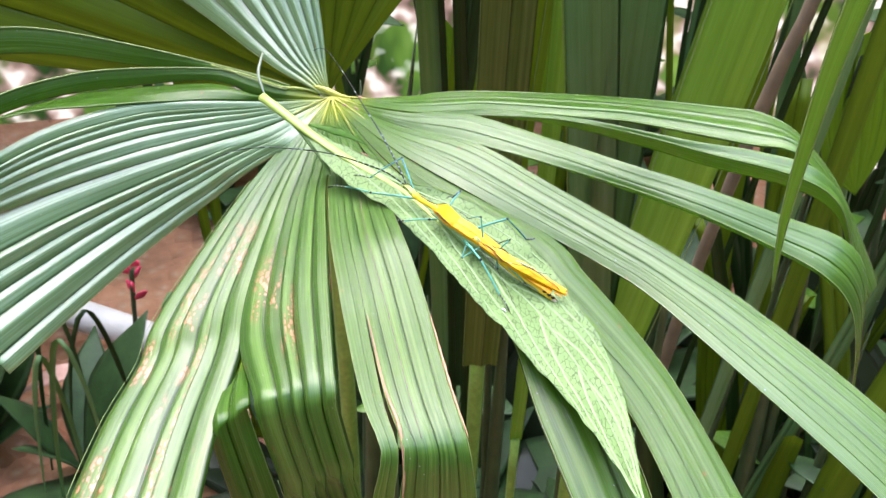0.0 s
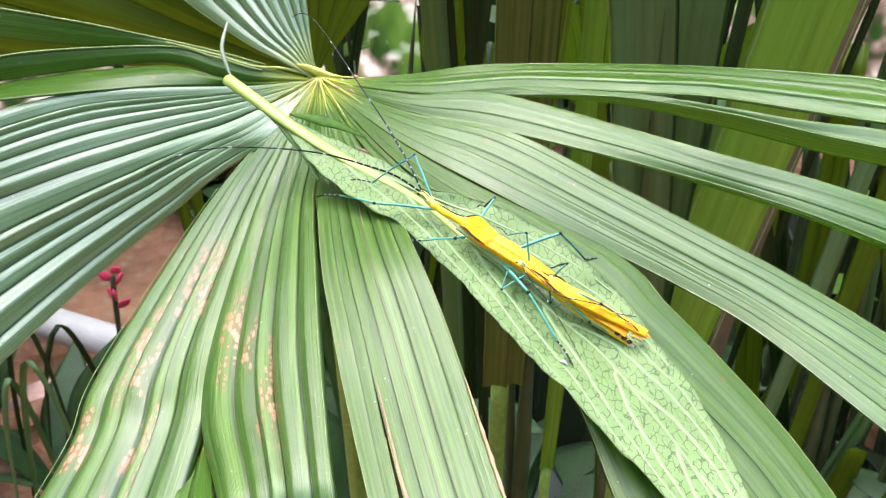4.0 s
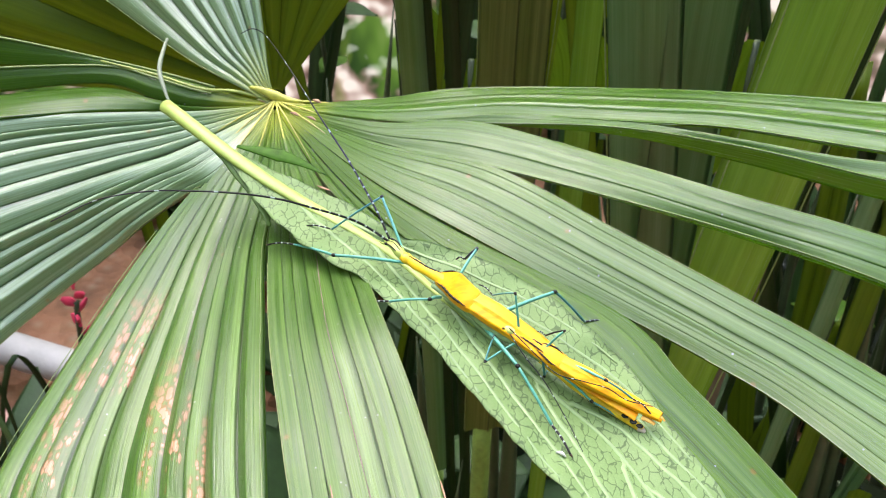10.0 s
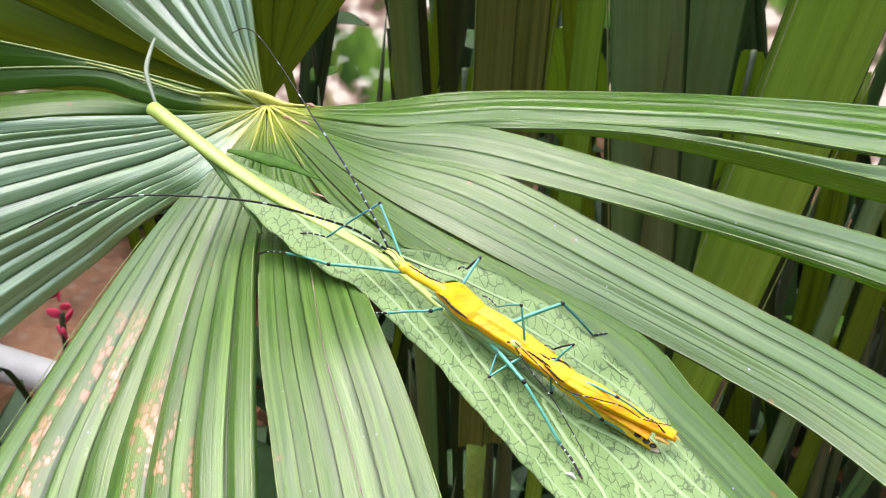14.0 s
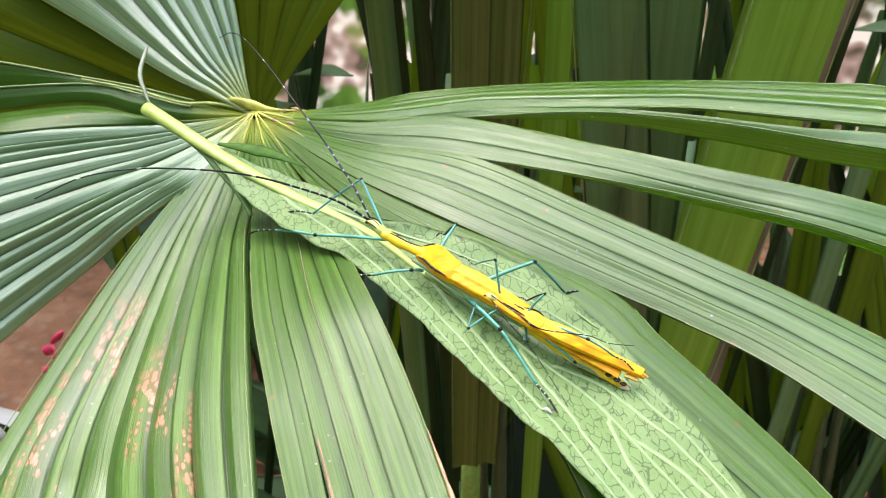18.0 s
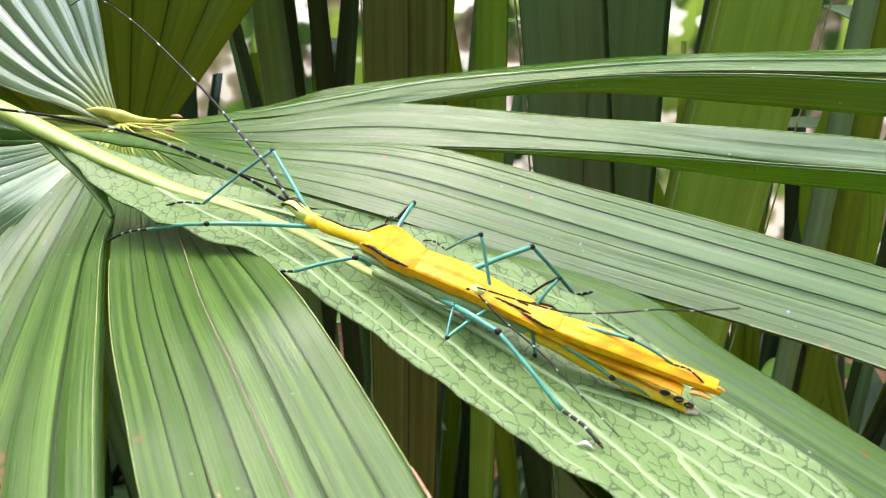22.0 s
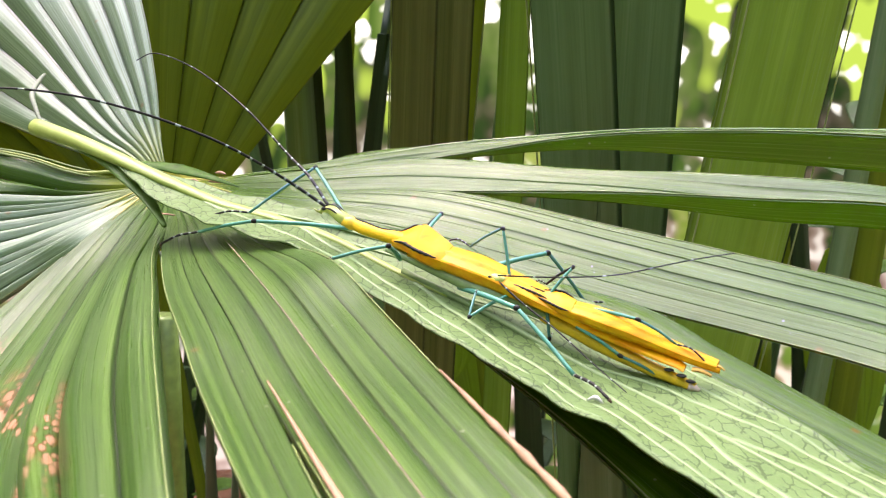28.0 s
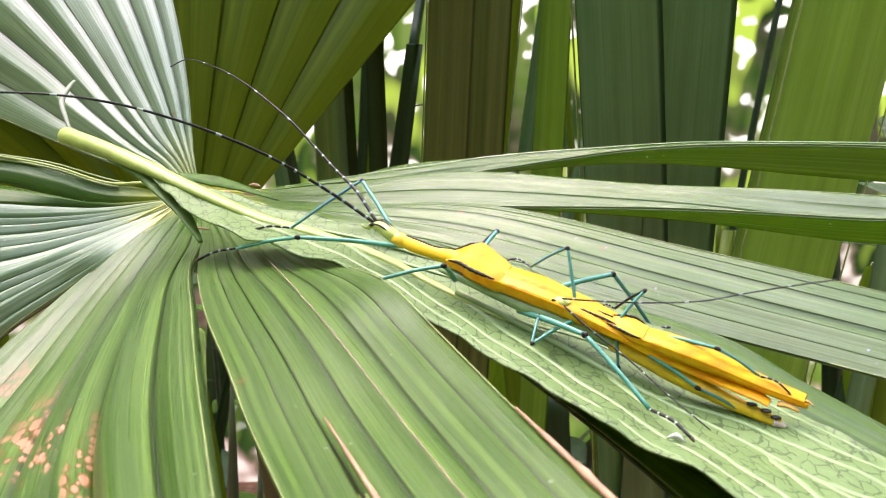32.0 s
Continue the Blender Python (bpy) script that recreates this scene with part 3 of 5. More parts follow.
EDGE = [hub_at(0.006, -0.004), (-0.012, 0.311, 1.148), SPLIT_A, (0.0409, 0.2837, 1.1595), (0.0658, 0.267, 1.1628), (0.0868, 0.2518, 1.1639), (0.112, 0.238, 1.1635), (0.126, 0.232, 1.157), (0.134, 0.229, 1.140), (0.139, 0.228, 1.122)]
segment([[hub_at(0.005, -0.003), (-0.012, 0.312, 1.1474), (0.020, 0.2999, 1.1544), (0.049, 0.2854, 1.1589), (0.065, 0.2745, 1.1610), (0.0855, 0.2635, 1.1618), (0.106, 0.2560, 1.1622), (0.124, 0.248, 1.160), (0.135, 0.240, 1.148), (0.140, 0.236, 1.125)],
         rib_below(EDGE, (0.0031, 0.0039, -0.0068), 2)], [2], 0.05, 0.28, LEAF_SHEEN, margins=((0, 0.5, 1.0),), arched=True)
segment([rib_below(EDGE, (0.0031, 0.0039, -0.0068), 2), [V(q) - V((0, 0, 0.0002)) for q in EDGE]], [1], 0.02, 0.5, LEAF_SHEEN, "near half of a folded blade, green and translucent from below", margins=((1, 0.25, 1.0),), arched=True)
EDGE = [hub_at(0.006, -0.006), (-0.013, 0.306, 1.1445), SPLIT_B, (0.039, 0.2655, 1.151), (0.0605, 0.2480, 1.1528), (0.078, 0.2310, 1.1544), (0.101, 0.217, 1.150), (0.1140, 0.206, 1.147), (0.1240, 0.203, 1.137), (0.1300, 0.202, 1.12), (0.1365, 0.206, 1.097)]
segment([[hub_at(0.006, -0.005), (-0.012, 0.3105, 1.1475), SPLIT_A, (0.0407, 0.2795, 1.1531), (0.0638, 0.2585, 1.1552), (0.0833, 0.2450, 1.1553), (0.1107, 0.231, 1.1515), (0.1265, 0.222, 1.149), (0.1335, 0.216, 1.140), (0.136, 0.212, 1.12), (0.138, 0.208, 1.095)],
         rib_below(EDGE, (0.0040, 0.0051, -0.0052), 2)], [3], 0.08, 0.28, LEAF_SHEEN, margins=((0, 0.32, 1.0),), arched=True)
segment([rib_below(EDGE, (0.0040, 0.0051, -0.0052), 2), [V(q) - V((0, 0, 0.0002)) for q in EDGE]], [1], 0.02, 0.5, LEAF_SHEEN, "near half of a folded blade, green and translucent from below", margins=((1, 0.25, 1.0),), arched=True)
segment([[hub_at(0.006, -0.007), (-0.013, 0.3055, 1.1442), SPLIT_B, (0.0385, 0.2606, 1.1454), (0.0600, 0.2374, 1.1433), (0.0720, 0.2255, 1.1415), (0.0914, 0.205, 1.137), (0.117, 0.170, 1.130), (0.135, 0.143, 1.122)],
         [hub_at(0.004, -0.009), (-0.016, 0.294, 1.141), (0.006, 0.270, 1.1395), SPLIT_C, (0.0507, 0.2298, 1.1339), (0.063, 0.2156, 1.1328), (0.0786, 0.188, 1.131), (0.105, 0.147, 1.124), (0.120, 0.124, 1.117)]],
        [7], 0.06, 0.3, LEAF_SHEEN, arched=True, margins=((0, 0.3, 1.0), (1, 0.52, 1.0)))
segment([[hub_at(0.004, -0.009), (-0.016, 0.2935, 1.1408), (0.006, 0.2695, 1.139), SPLIT_C, (0.0452, 0.2278, 1.1317), (0.0536, 0.2137, 1.1279), (0.0663, 0.186, 1.122), (0.0768, 0.142, 1.115), (0.084, 0.105, 1.105)],
         [hub_at(0.002, -0.010), (-0.020, 0.290, 1.1395), (0.000, 0.258, 1.137), (0.018, 0.228, 1.130), (0.035, 0.202, 1.125), (0.0495, 0.176, 1.121), (0.058, 0.140, 1.115), (0.063, 0.105, 1.107)]],
        [5], 0.08, 0.3, arched=True, margins=((0, 0.48, 1.0), (1, 0.4, 1.0)))
segment([[hub_at(0.002, -0.010), (-0.020, 0.2895, 1.139), (0.000, 0.257, 1.136), (0.0175, 0.227, 1.1285), (0.034, 0.201, 1.123), (0.047, 0.174, 1.119), (0.053, 0.140, 1.112), (0.057, 0.105, 1.10)],
         [hub_at(0.001, -0.011), (-0.0245, 0.289, 1.1400), (-0.006, 0.262, 1.136), (0.0085, 0.236, 1.1295), (0.0190, 0.206, 1.124), (0.024, 0.175, 1.119), (0.0324, 0.140, 1.110), (0.037, 0.105, 1.10)]],
        [2], 0.24, 0.35, margins=((0, 0.4, 1.0), (1, 0.35, 1.0)))
# middle blades that fold down at their ends
RIGHT = [hub_at(0.001, -0.011), (-0.0265, 0.289, 1.1408), (-0.0200, 0.262, 1.1418), (-0.0150, 0.2322, 1.1452), (-0.0111, 0.2154, 1.143), (-0.0075, 0.194, 1.141), (-0.0033, 0.164, 1.1395), (-0.0008, 0.150, 1.1378), (0.0004, 0.1455, 1.1355), (0.0014, 0.1440, 1.1300), (0.0036, 0.143, 1.112), (0.006, 0.146, 1.06), (0.007, 0.150, 1.02)]
LEFT = [hub_at(0.0, -0.012), (-0.039, 0.295, 1.1396), (-0.0392, 0.268, 1.1390), (-0.0375, 0.2355, 1.140), (-0.0346, 0.2108, 1.140), (-0.0325, 0.195, 1.139), (-0.0273, 0.162, 1.1385), (-0.0232, 0.148, 1.1375), (-0.0220, 0.1435, 1.1355), (-0.0228, 0.1420, 1.1300), (-0.0249, 0.141, 1.112), (-0.024, 0.144, 1.06), (-0.023, 0.148, 1.02)]
INNER = [V(a).lerp(V(b), 0.74) for a, b in zip(RIGHT, LEFT)]
GAP = [0, 0, 0, 0, 0, 0.0001, 0.0010, 0.0015, 0.0016, 0.0016, 0.0016, 0.002, 0.003]
segment([RIGHT, INNER], [4], 0.15, 0.5, LEAF_SATIN, "pleated green segment, split along a fold, its end bent down", margins=((0, 0.2, 1.0), (1, 0.5, 1.0)))
segment([[p - V((g, 0, 0.0002)) for p, g in zip(INNER, GAP)], LEFT], [2], 0.15, 0.5, LEAF_SATIN, "narrow green strip split from the segment beside it", margins=((0, 0.5, 1.0), (1, 0.24, 1.0)))
segment([[hub_at(-0.001, -0.012), (-0.039, 0.295, 1.1395), (-0.0405, 0.268, 1.1390), (-0.0392, 0.2357, 1.140), (-0.038, 0.2111, 1.140), (-0.0362, 0.186, 1.139), (-0.0348, 0.169, 1.1378), (-0.0343, 0.1655, 1.1355), (-0.0337, 0.1645, 1.130), (-0.0265, 0.160, 1.098), (-0.018, 0.163, 1.04)],
         [hub_at(-0.002, -0.010), (-0.048, 0.3094, 1.1373), (-0.0563, 0.2885, 1.1293), (-0.062, 0.2644, 1.1229), (-0.0663, 0.2326, 1.1188), (-0.0659, 0.2088, 1.1182), (-0.0599, 0.1852, 1.1209), (-0.0583, 0.1784, 1.1214), (-0.0575, 0.1767, 1.1155), (-0.0481, 0.1714, 1.081), (-0.0346, 0.1735, 1.0185)]],
        [5], 0.36, 0.5, LEAF_SPOTTED, "pleated green segment with brown scars and a bent-down end", margins=((0, 0.2, 1.0), (1, 0.72, 1.0)))
segment([[hub_at(-0.002, -0.010), (-0.0475, 0.3096, 1.1377), (-0.0552, 0.2888, 1.1301), (-0.0608, 0.2644, 1.1238), (-0.0654, 0.2328, 1.1195), (-0.0656, 0.2091, 1.1184), (-0.07, 0.1799, 1.1129), (-0.0725, 0.1454, 1.11), (-0.0735, 0.1064, 1.1091)],
         [hub_at(-0.003, -0.008), (-0.0539, 0.3191, 1.133), (-0.0676, 0.308, 1.1226), (-0.0832, 0.2875, 1.1093), (-0.102, 0.2522, 1.093), (-0.1043, 0.2313, 1.0906), (-0.1128, 0.2091, 1.0835), (-0.1196, 0.1756, 1.0758), (-0.1225, 0.1349, 1.0729)]],
        [6], 0.36, 0.5, LEAF_SCARRED, "pleated green segment with rows of brown scars", margins=((0, 0.72, 1.0), (1, 0.2, 1.0)))
# narrow strip beside the bent-down end, bent lower
segment([[(-0.0648, 0.2178, 1.1125), (-0.0640, 0.2092, 1.1140), (-0.0618, 0.1908, 1.1192), (-0.0601, 0.1802, 1.1203), (-0.059, 0.1786, 1.1136), (-0.0503, 0.1732, 1.0801), (-0.0379, 0.1754, 1.0173)],
         [(-0.0656, 0.2186, 1.1120), (-0.0665, 0.2092, 1.1120), (-0.0712, 0.1856, 1.1122), (-0.0708, 0.1774, 1.1121), (-0.0699, 0.1751, 1.1053), (-0.0631, 0.1729, 1.0705), (-0.0508, 0.1751, 1.0052)]],
        [2], 0.35, 0.5, LEAF, "narrow green strip with a bent-down end", margins=((0, 0.3, 1.0), (1, 0.5, 1.0)))
# broad blade with many deep pleats
segment([[hub_at(-0.004, -0.007), (-0.0530, 0.3112, 1.1341), (-0.0643, 0.3132, 1.1253), (-0.0750, 0.3128, 1.1174), (-0.0839, 0.3120, 1.1095), (-0.099, 0.3061, 1.0995), (-0.116, 0.2935, 1.09), (-0.1378, 0.2681, 1.08), (-0.1531, 0.2461, 1.074)],
         [hub_at(-0.006, -0.003), (-0.0545, 0.3320, 1.1350), (-0.0700, 0.3289, 1.1296), (-0.0827, 0.3256, 1.1269), (-0.100, 0.321, 1.123), (-0.1195, 0.3143, 1.1195), (-0.1467, 0.2994, 1.116), (-0.1708, 0.2812, 1.113), (-0.1924, 0.2626, 1.11)]],
        [6], 0.32, 0.6, LEAF_CREASED, margins=((0, 0.2, 1.0), (1, 0.8, 1.0)))
segment([[hub_at(-0.006, -0.003), (-0.0545, 0.3322, 1.1351), (-0.0700, 0.3291, 1.1297), (-0.0827, 0.3258, 1.1270), (-0.100, 0.3212, 1.1231), (-0.1195, 0.3145, 1.1196), (-0.1467, 0.2996, 1.1161), (-0.1708, 0.2814, 1.1131), (-0.1924, 0.2628, 1.1101)],
         [hub_at(-0.007, 0.001), (-0.060, 0.3395, 1.1372), (-0.0712, 0.3396, 1.1371), (-0.0914, 0.3375, 1.138), (-0.1177, 0.3344, 1.138), (-0.1437, 0.3175, 1.137), (-0.162, 0.2985, 1.134), (-0.18, 0.277, 1.128), (-0.2, 0.255, 1.12)]],
        [6], 0.32, 0.6, LEAF_CREASED, margins=((0, 0.8, 1.0), (1, 0.45, 1.0)))
segment([[hub_at(-0.007, 0.001), (-0.060, 0.3396, 1.1374), (-0.0712, 0.3398, 1.1374), (-0.0914, 0.3378, 1.1384), (-0.1160, 0.3340, 1.1384), (-0.1351, 0.3268, 1.140), (-0.155, 0.3213, 1.140), (-0.185, 0.310, 1.136)],
         [hub_at(-0.007, 0.002), (-0.0605, 0.3404, 1.1374), (-0.0733, 0.3421, 1.1394), (-0.0905, 0.3490, 1.1405), (-0.1285, 0.3480, 1.1372), (-0.1495, 0.3425, 1.1357), (-0.1680, 0.3312, 1.1336), (-0.20, 0.311, 1.126)]],
        [1], 0.03, 0.4, margins=((0, 0.45, 1.0),))
# narrow folded blade with a fork, its faces standing steeply
segment([[hub_at(-0.007, 0.002), (-0.0605, 0.3405, 1.1372), (-0.0733, 0.3420, 1.1395), (-0.0905, 0.3495, 1.1412), (-0.1285, 0.3490, 1.1375), (-0.1495, 0.3435, 1.1360), (-0.1680, 0.3320, 1.1340), (-0.20, 0.312, 1.126)],
         [hub_at(-0.007, 0.003), (-0.0610, 0.3425, 1.1415), (-0.0733, 0.3447, 1.1447), (-0.0898, 0.3515, 1.1455), (-0.129, 0.351, 1.1445), (-0.150, 0.3455, 1.143), (-0.1685, 0.334, 1.141), (-0.20, 0.315, 1.132)]],
        [1], 0.12, 0.5, margins=((1, 0.1, 1.0),), edge=0.0003)
segment([[hub_at(-0.007, 0.003), (-0.0610, 0.3428, 1.1412), (-0.0733, 0.3452, 1.1445), (-0.0895, 0.3520, 1.1455), (-0.118, 0.3555, 1.1445), (-0.154, 0.366, 1.144), (-0.1786, 0.370, 1.142), (-0.21, 0.372, 1.136)],
         [hub_at(-0.006, 0.004), (-0.060, 0.3455, 1.1422), (-0.0735, 0.3475, 1.1455), (-0.0900, 0.3535, 1.147), (-0.1175, 0.357, 1.152), (-0.154, 0.3695, 1.153), (-0.1786, 0.374, 1.152), (-0.21, 0.376, 1.146)]],
        [1], 0.12, 0.5, margins=((1, 0.1, 1.0),), edge=0.0003)
# upright blades behind the hub
segment([[hub_at(-0.006, 0.003), (-0.0505, 0.3400, 1.1445), (-0.0627, 0.350, 1.1466), (-0.0771, 0.3655, 1.1496), (-0.098, 0.390, 1.154), (-0.125, 0.42, 1.158), (-0.15, 0.45, 1.155)],
         [hub_at(-0.003, 0.004), (-0.0460, 0.3415, 1.1478), (-0.0514, 0.3474, 1.153), (-0.0586, 0.3577, 1.1615), (-0.070, 0.374, 1.176), (-0.084, 0.395, 1.192), (-0.10, 0.42, 1.205)]],
        [4], 0.2, 0.6, LEAF_CREASED, margins=((0, 0.1, 1.0),))
segment([[hub_at(-0.003, 0.004), (-0.0460, 0.3415, 1.1478), (-0.0514, 0.3474, 1.153), (-0.0586, 0.3577, 1.1615), (-0.070, 0.374, 1.176), (-0.084, 0.395, 1.192), (-0.10, 0.42, 1.205)],
         [hub_at(0.001, 0.003), (-0.0415, 0.3385, 1.1470), (-0.0425, 0.3440, 1.154), (-0.0440, 0.3520, 1.165), (-0.048, 0.366, 1.183), (-0.055, 0.385, 1.204), (-0.064, 0.405, 1.222)]],
        [4], 0.2, 0.6, LEAF_CREASED, margins=((1, 0.1, 1.0),))
part("leaf_stalk", tube(spline([hub_at(0, 0.012, -0.013), hub_at(0.02, 0.05, -0.026), hub_at(0.07, 0.14, -0.06), hub_at(0.2, 0.36, -0.25), hub_at(0.36, 0.72, -0.64)], 24), [0.0030 + 0.00006 * i for i in range(25)], 10), SHADED_STALK, palm, "round green leaf stalk, coloured dark for shade, running down to the soil")
part("hub_ridge", loft([hub_at(-0.005, 0.012, 0.0005), hub_at(0.004, 0.004, 0.0012), hub_at(0.018, -0.004, 0.0012), hub_at(0.032, -0.010, 0.0012), hub_at(0.045, -0.016, 0.0010)], [(0.0004, 0.0003), (0.0011, 0.0007), (0.0009, 0.0005), (0.0006, 0.0004), (0.0002, 0.0002)]), HUBMAT, palm, "yellow-green ridge where all pleats meet")

part("hub_knot", loft([(-0.0475, 0.3395, 1.1440), (-0.0440, 0.3372, 1.1442), (-0.0400, 0.3355, 1.1432), (-0.0360, 0.3340, 1.1425), (-0.0325, 0.3325, 1.1428)], [(0.0003, 0.0003), (0.0009, 0.0012), (0.0011, 0.0014), (0.0009, 0.0011), (0.0003, 0.0003)], n=24), HUBMAT, palm, "yellow knot at the foot of the upright pleats")
for end, r in (((-0.0160, 0.3290, 1.1442), 0.0006), ((-0.0220, 0.3190, 1.1445), 0.0005), ((-0.0230, 0.3105, 1.1432), 0.0006), ((-0.0300, 0.3040, 1.1420), 0.0004), ((-0.0360, 0.3080, 1.1408), 0.0005), ((-0.0440, 0.3110, 1.1402), 0.0005), ((-0.0510, 0.3150, 1.1372), 0.0006), ((-0.0545, 0.3235, 1.1355), 0.0005), ((-0.0575, 0.3320, 1.1352), 0.0006)):
    a, b = V((-0.0400, 0.3352, 1.1418)), V(end)
    part("hub_rib", tube(spline([a, a.lerp(b, 0.5) - V((0, 0, 0.0003)), b - V((0, 0, 0.0016))], 14), [r * 0.62 * (1 - 0.75 * i / 14) * (1 + 0.15 * math.sin(i * 2.1 + r * 9e4)) for i in range(15)], 8), HUBMAT, palm)
for p, r in (((-0.0285, 0.3300, 1.1440), 0.0006), ((-0.0345, 0.3250, 1.1428), 0.0005), ((-0.0300, 0.3215, 1.1432), 0.0004)):
    q = V(p)
    part("dry_scale", loft([q - V((0.0012, -0.0010, 0)), q + V((0, 0, 0.0002)), q + V((0.0012, -0.0010, 0))], [(0.0001, 0.0001), (r, 0.0004), (0.0001, 0.0001)], n=8, sides=8), DRY, palm, "dry tan scale at the hub")
part("fork_rib", tube(spline([hub_at(-0.004, 0.006, 0.0012), (-0.0520, 0.3405, 1.1424), (-0.0610, 0.3434, 1.1418), (-0.0733, 0.3460, 1.1450), (-0.0890, 0.3522, 1.1466)], 24), [0.0006 - 0.0003 * (i / 24) ** 0.6 for i in range(25)], 8), RIB, palm, "yellow-green rib ending in a fork")
# dry split edge on the middle blade
part("dry_split", loft([V(p) + V((0.0004, 0, 0.0004)) for p in spline(INNER, 60)[27:43:3]], [(0.0001, 0.0001), (0.0004, 0.0003), (0.0005, 0.0003), (0.0005, 0.0003), (0.0004, 0.0003), (0.0002, 0.0002)], n=18, sides=8), DRY, palm, "dry brown split along a fold")

part("dry_rib", tube(spline([(-0.0290, 0.268, 1.1412), (-0.0262, 0.2340, 1.1436), (-0.0228, 0.2130, 1.1428), (-0.0190, 0.1900, 1.1412), (-0.0150, 0.163, 1.1402), (-0.0120, 0.147, 1.1380)], 40), [0.00004 + 0.00008 * abs(math.sin(i * 1.7)) for i in range(41)], 6), PINK_RIB, palm, "thin pinkish dry line along a fold")
pts = spline([(-0.0075, 0.194, 1.1412), (-0.0033, 0.164, 1.1397), (0.0002, 0.148, 1.1372)], 20)
part("dry_edge", tube(pts, [0.00012 + 0.00030 * math.sin(i / 20 * 3.1) * (1 + 0.4 * math.sin(i * 2.3)) for i in range(21)], 6), DRY, palm, "dry pinkish brown edge")
for p in ((-0.0268, 0.2885, 1.1412), (-0.0392, 0.2945, 1.1402)):
    q = V(p) + V((0, 0, 0.0003))
    part("dry_notch", loft([q - V((0.0016, -0.0012, 0)), q, q + V((0.0016, -0.0012, 0))], [(0.0001, 0.0001), (0.00035, 0.0002), (0.0001, 0.0001)], n=8, sides=8), DRY, palm, "small tan scar at the end of a split")

# ---- the loose broad leaf ----
broad = thing("broad_leaf", (0.0, 0.24, 1.14), "long pale green leaf lying underside up on the palm", "leaf")
F_NEAR = [(-0.050, 0.2885, 1.1525), (-0.0393, 0.2705, 1.1468), (-0.0279, 0.2562, 1.1448), (-0.0194, 0.2488, 1.1437), (-0.0126, 0.2405, 1.1415), (-0.0056, 0.2325, 1.1381), (0.0056, 0.2136, 1.1345), (0.0108, 0.206, 1.1325), (0.0167, 0.197, 1.1312), (0.0225, 0.188, 1.1285), (0.0303, 0.1731, 1.1275), (0.0371, 0.1573, 1.1265), (0.0453, 0.1353, 1.124)]
F_MID = [(-0.0480, 0.2868, 1.1528), (-0.0392, 0.2795, 1.1499), (-0.0312, 0.2742, 1.1472), (-0.0234, 0.2672, 1.146), (-0.0147, 0.2600, 1.1448), (-0.002, 0.2455, 1.1405), (0.008, 0.2335, 1.1375), (0.018, 0.2217, 1.1338), (0.0262, 0.2120, 1.1312), (0.0318, 0.1985, 1.130), (0.038, 0.181, 1.1285), (0.0425, 0.160, 1.1265), (0.0455, 0.1350, 1.1242)]
F_FAR = [(-0.0465, 0.2872, 1.1526), (-0.0365, 0.2825, 1.1495), (-0.0270, 0.2770, 1.1475), (-0.0180, 0.2690, 1.1470), (-0.0100, 0.2600, 1.1465), (0.004, 0.2560, 1.1440), (0.0185, 0.2480, 1.140), (0.0270, 0.2380, 1.1372), (0.0343, 0.2291, 1.1335), (0.0413, 0.2082, 1.1305), (0.0455, 0.1970, 1.1282), (0.0477, 0.1706, 1.127), (0.0458, 0.1348, 1.1241)]


def leaf_wave(t, f, near):
    """Height of the blade's ripples at a share t of its length and f of its half width."""
    return 0.00035 * math.sin(t * 95 - f * 6.0) * f * (1 - 0.3 * f) + 0.0005 * f * f * noise.noise(V((t * 16, 3.0 if near else 9.0, 0))) - 0.0012 * (1 - f) * (0.3 + 0.7 * t)


def broad_blade():
    rows, half = 110, 12
    a, c, b = spline(F_NEAR, rows), spline(F_MID, rows), spline(F_FAR, rows)
    verts, faces = [], []
    for i in range(rows + 1):
        t = i / rows
        for k in range(-half, half + 1):
            f = abs(k) / half
            p = c[i].lerp(a[i] if k < 0 else b[i], f)
            wave = leaf_wave(t, f, k < 0)
            jag = 0.0005 * noise.noise(V((t * 40, 1.0 if k < 0 else 5.0, 2))) * (f > 0.99)
            verts.append(p + V((jag, jag, wave)))
    c2 = 2 * half + 1
    m = len(verts)
    verts += [p - V((0, 0, 0.00025)) for p in verts]
    for i in range(rows):
        for k in range(c2 - 1):
            q = (i * c2 + k, i * c2 + k + 1, (i + 1) * c2 + k + 1, (i + 1) * c2 + k)
            faces += [q, tuple(m + j for j in reversed(q))]
        for k in (0, c2 - 1):
            faces.append((i * c2 + k, (i + 1) * c2 + k, m + (i + 1) * c2 + k, m + i * c2 + k))
    return verts, faces


part("blade", broad_blade(), BROAD, broad)
mid_pts = spline([(-0.0641, 0.3049, 1.1556), (-0.0556, 0.2948, 1.1545)] + F_MID, 70)
part("midrib", loft([p - V((0, 0, 0.0006 * min(1.0, i / 2))) for i, p in enumerate(mid_pts[:33:4])], [(0.0018, 0.0017), (0.0018, 0.0015), (0.0018, 0.0012), (0.0018, 0.0010), (0.0017, 0.0009), (0.0015, 0.0008), (0.0013, 0.0007), (0.0010, 0.0006), (0.0006, 0.0004)], n=40, power=2.0), MIDRIB, broad, "thick yellow-green midrib and cut stalk end")
part("midrib_end", tube([p - V((0, 0, 0.0010 * min(1.0, i / 12))) for i, p in enumerate(mid_pts[29:])], [0.0006 - 0.0004 * i / 41 for i in range(42)], 8), VEIN, broad, "pale thin end of the midrib")
near_c, mid_c, far_c = spline(F_NEAR, 110), spline(F_MID, 110), spline(F_FAR, 110)
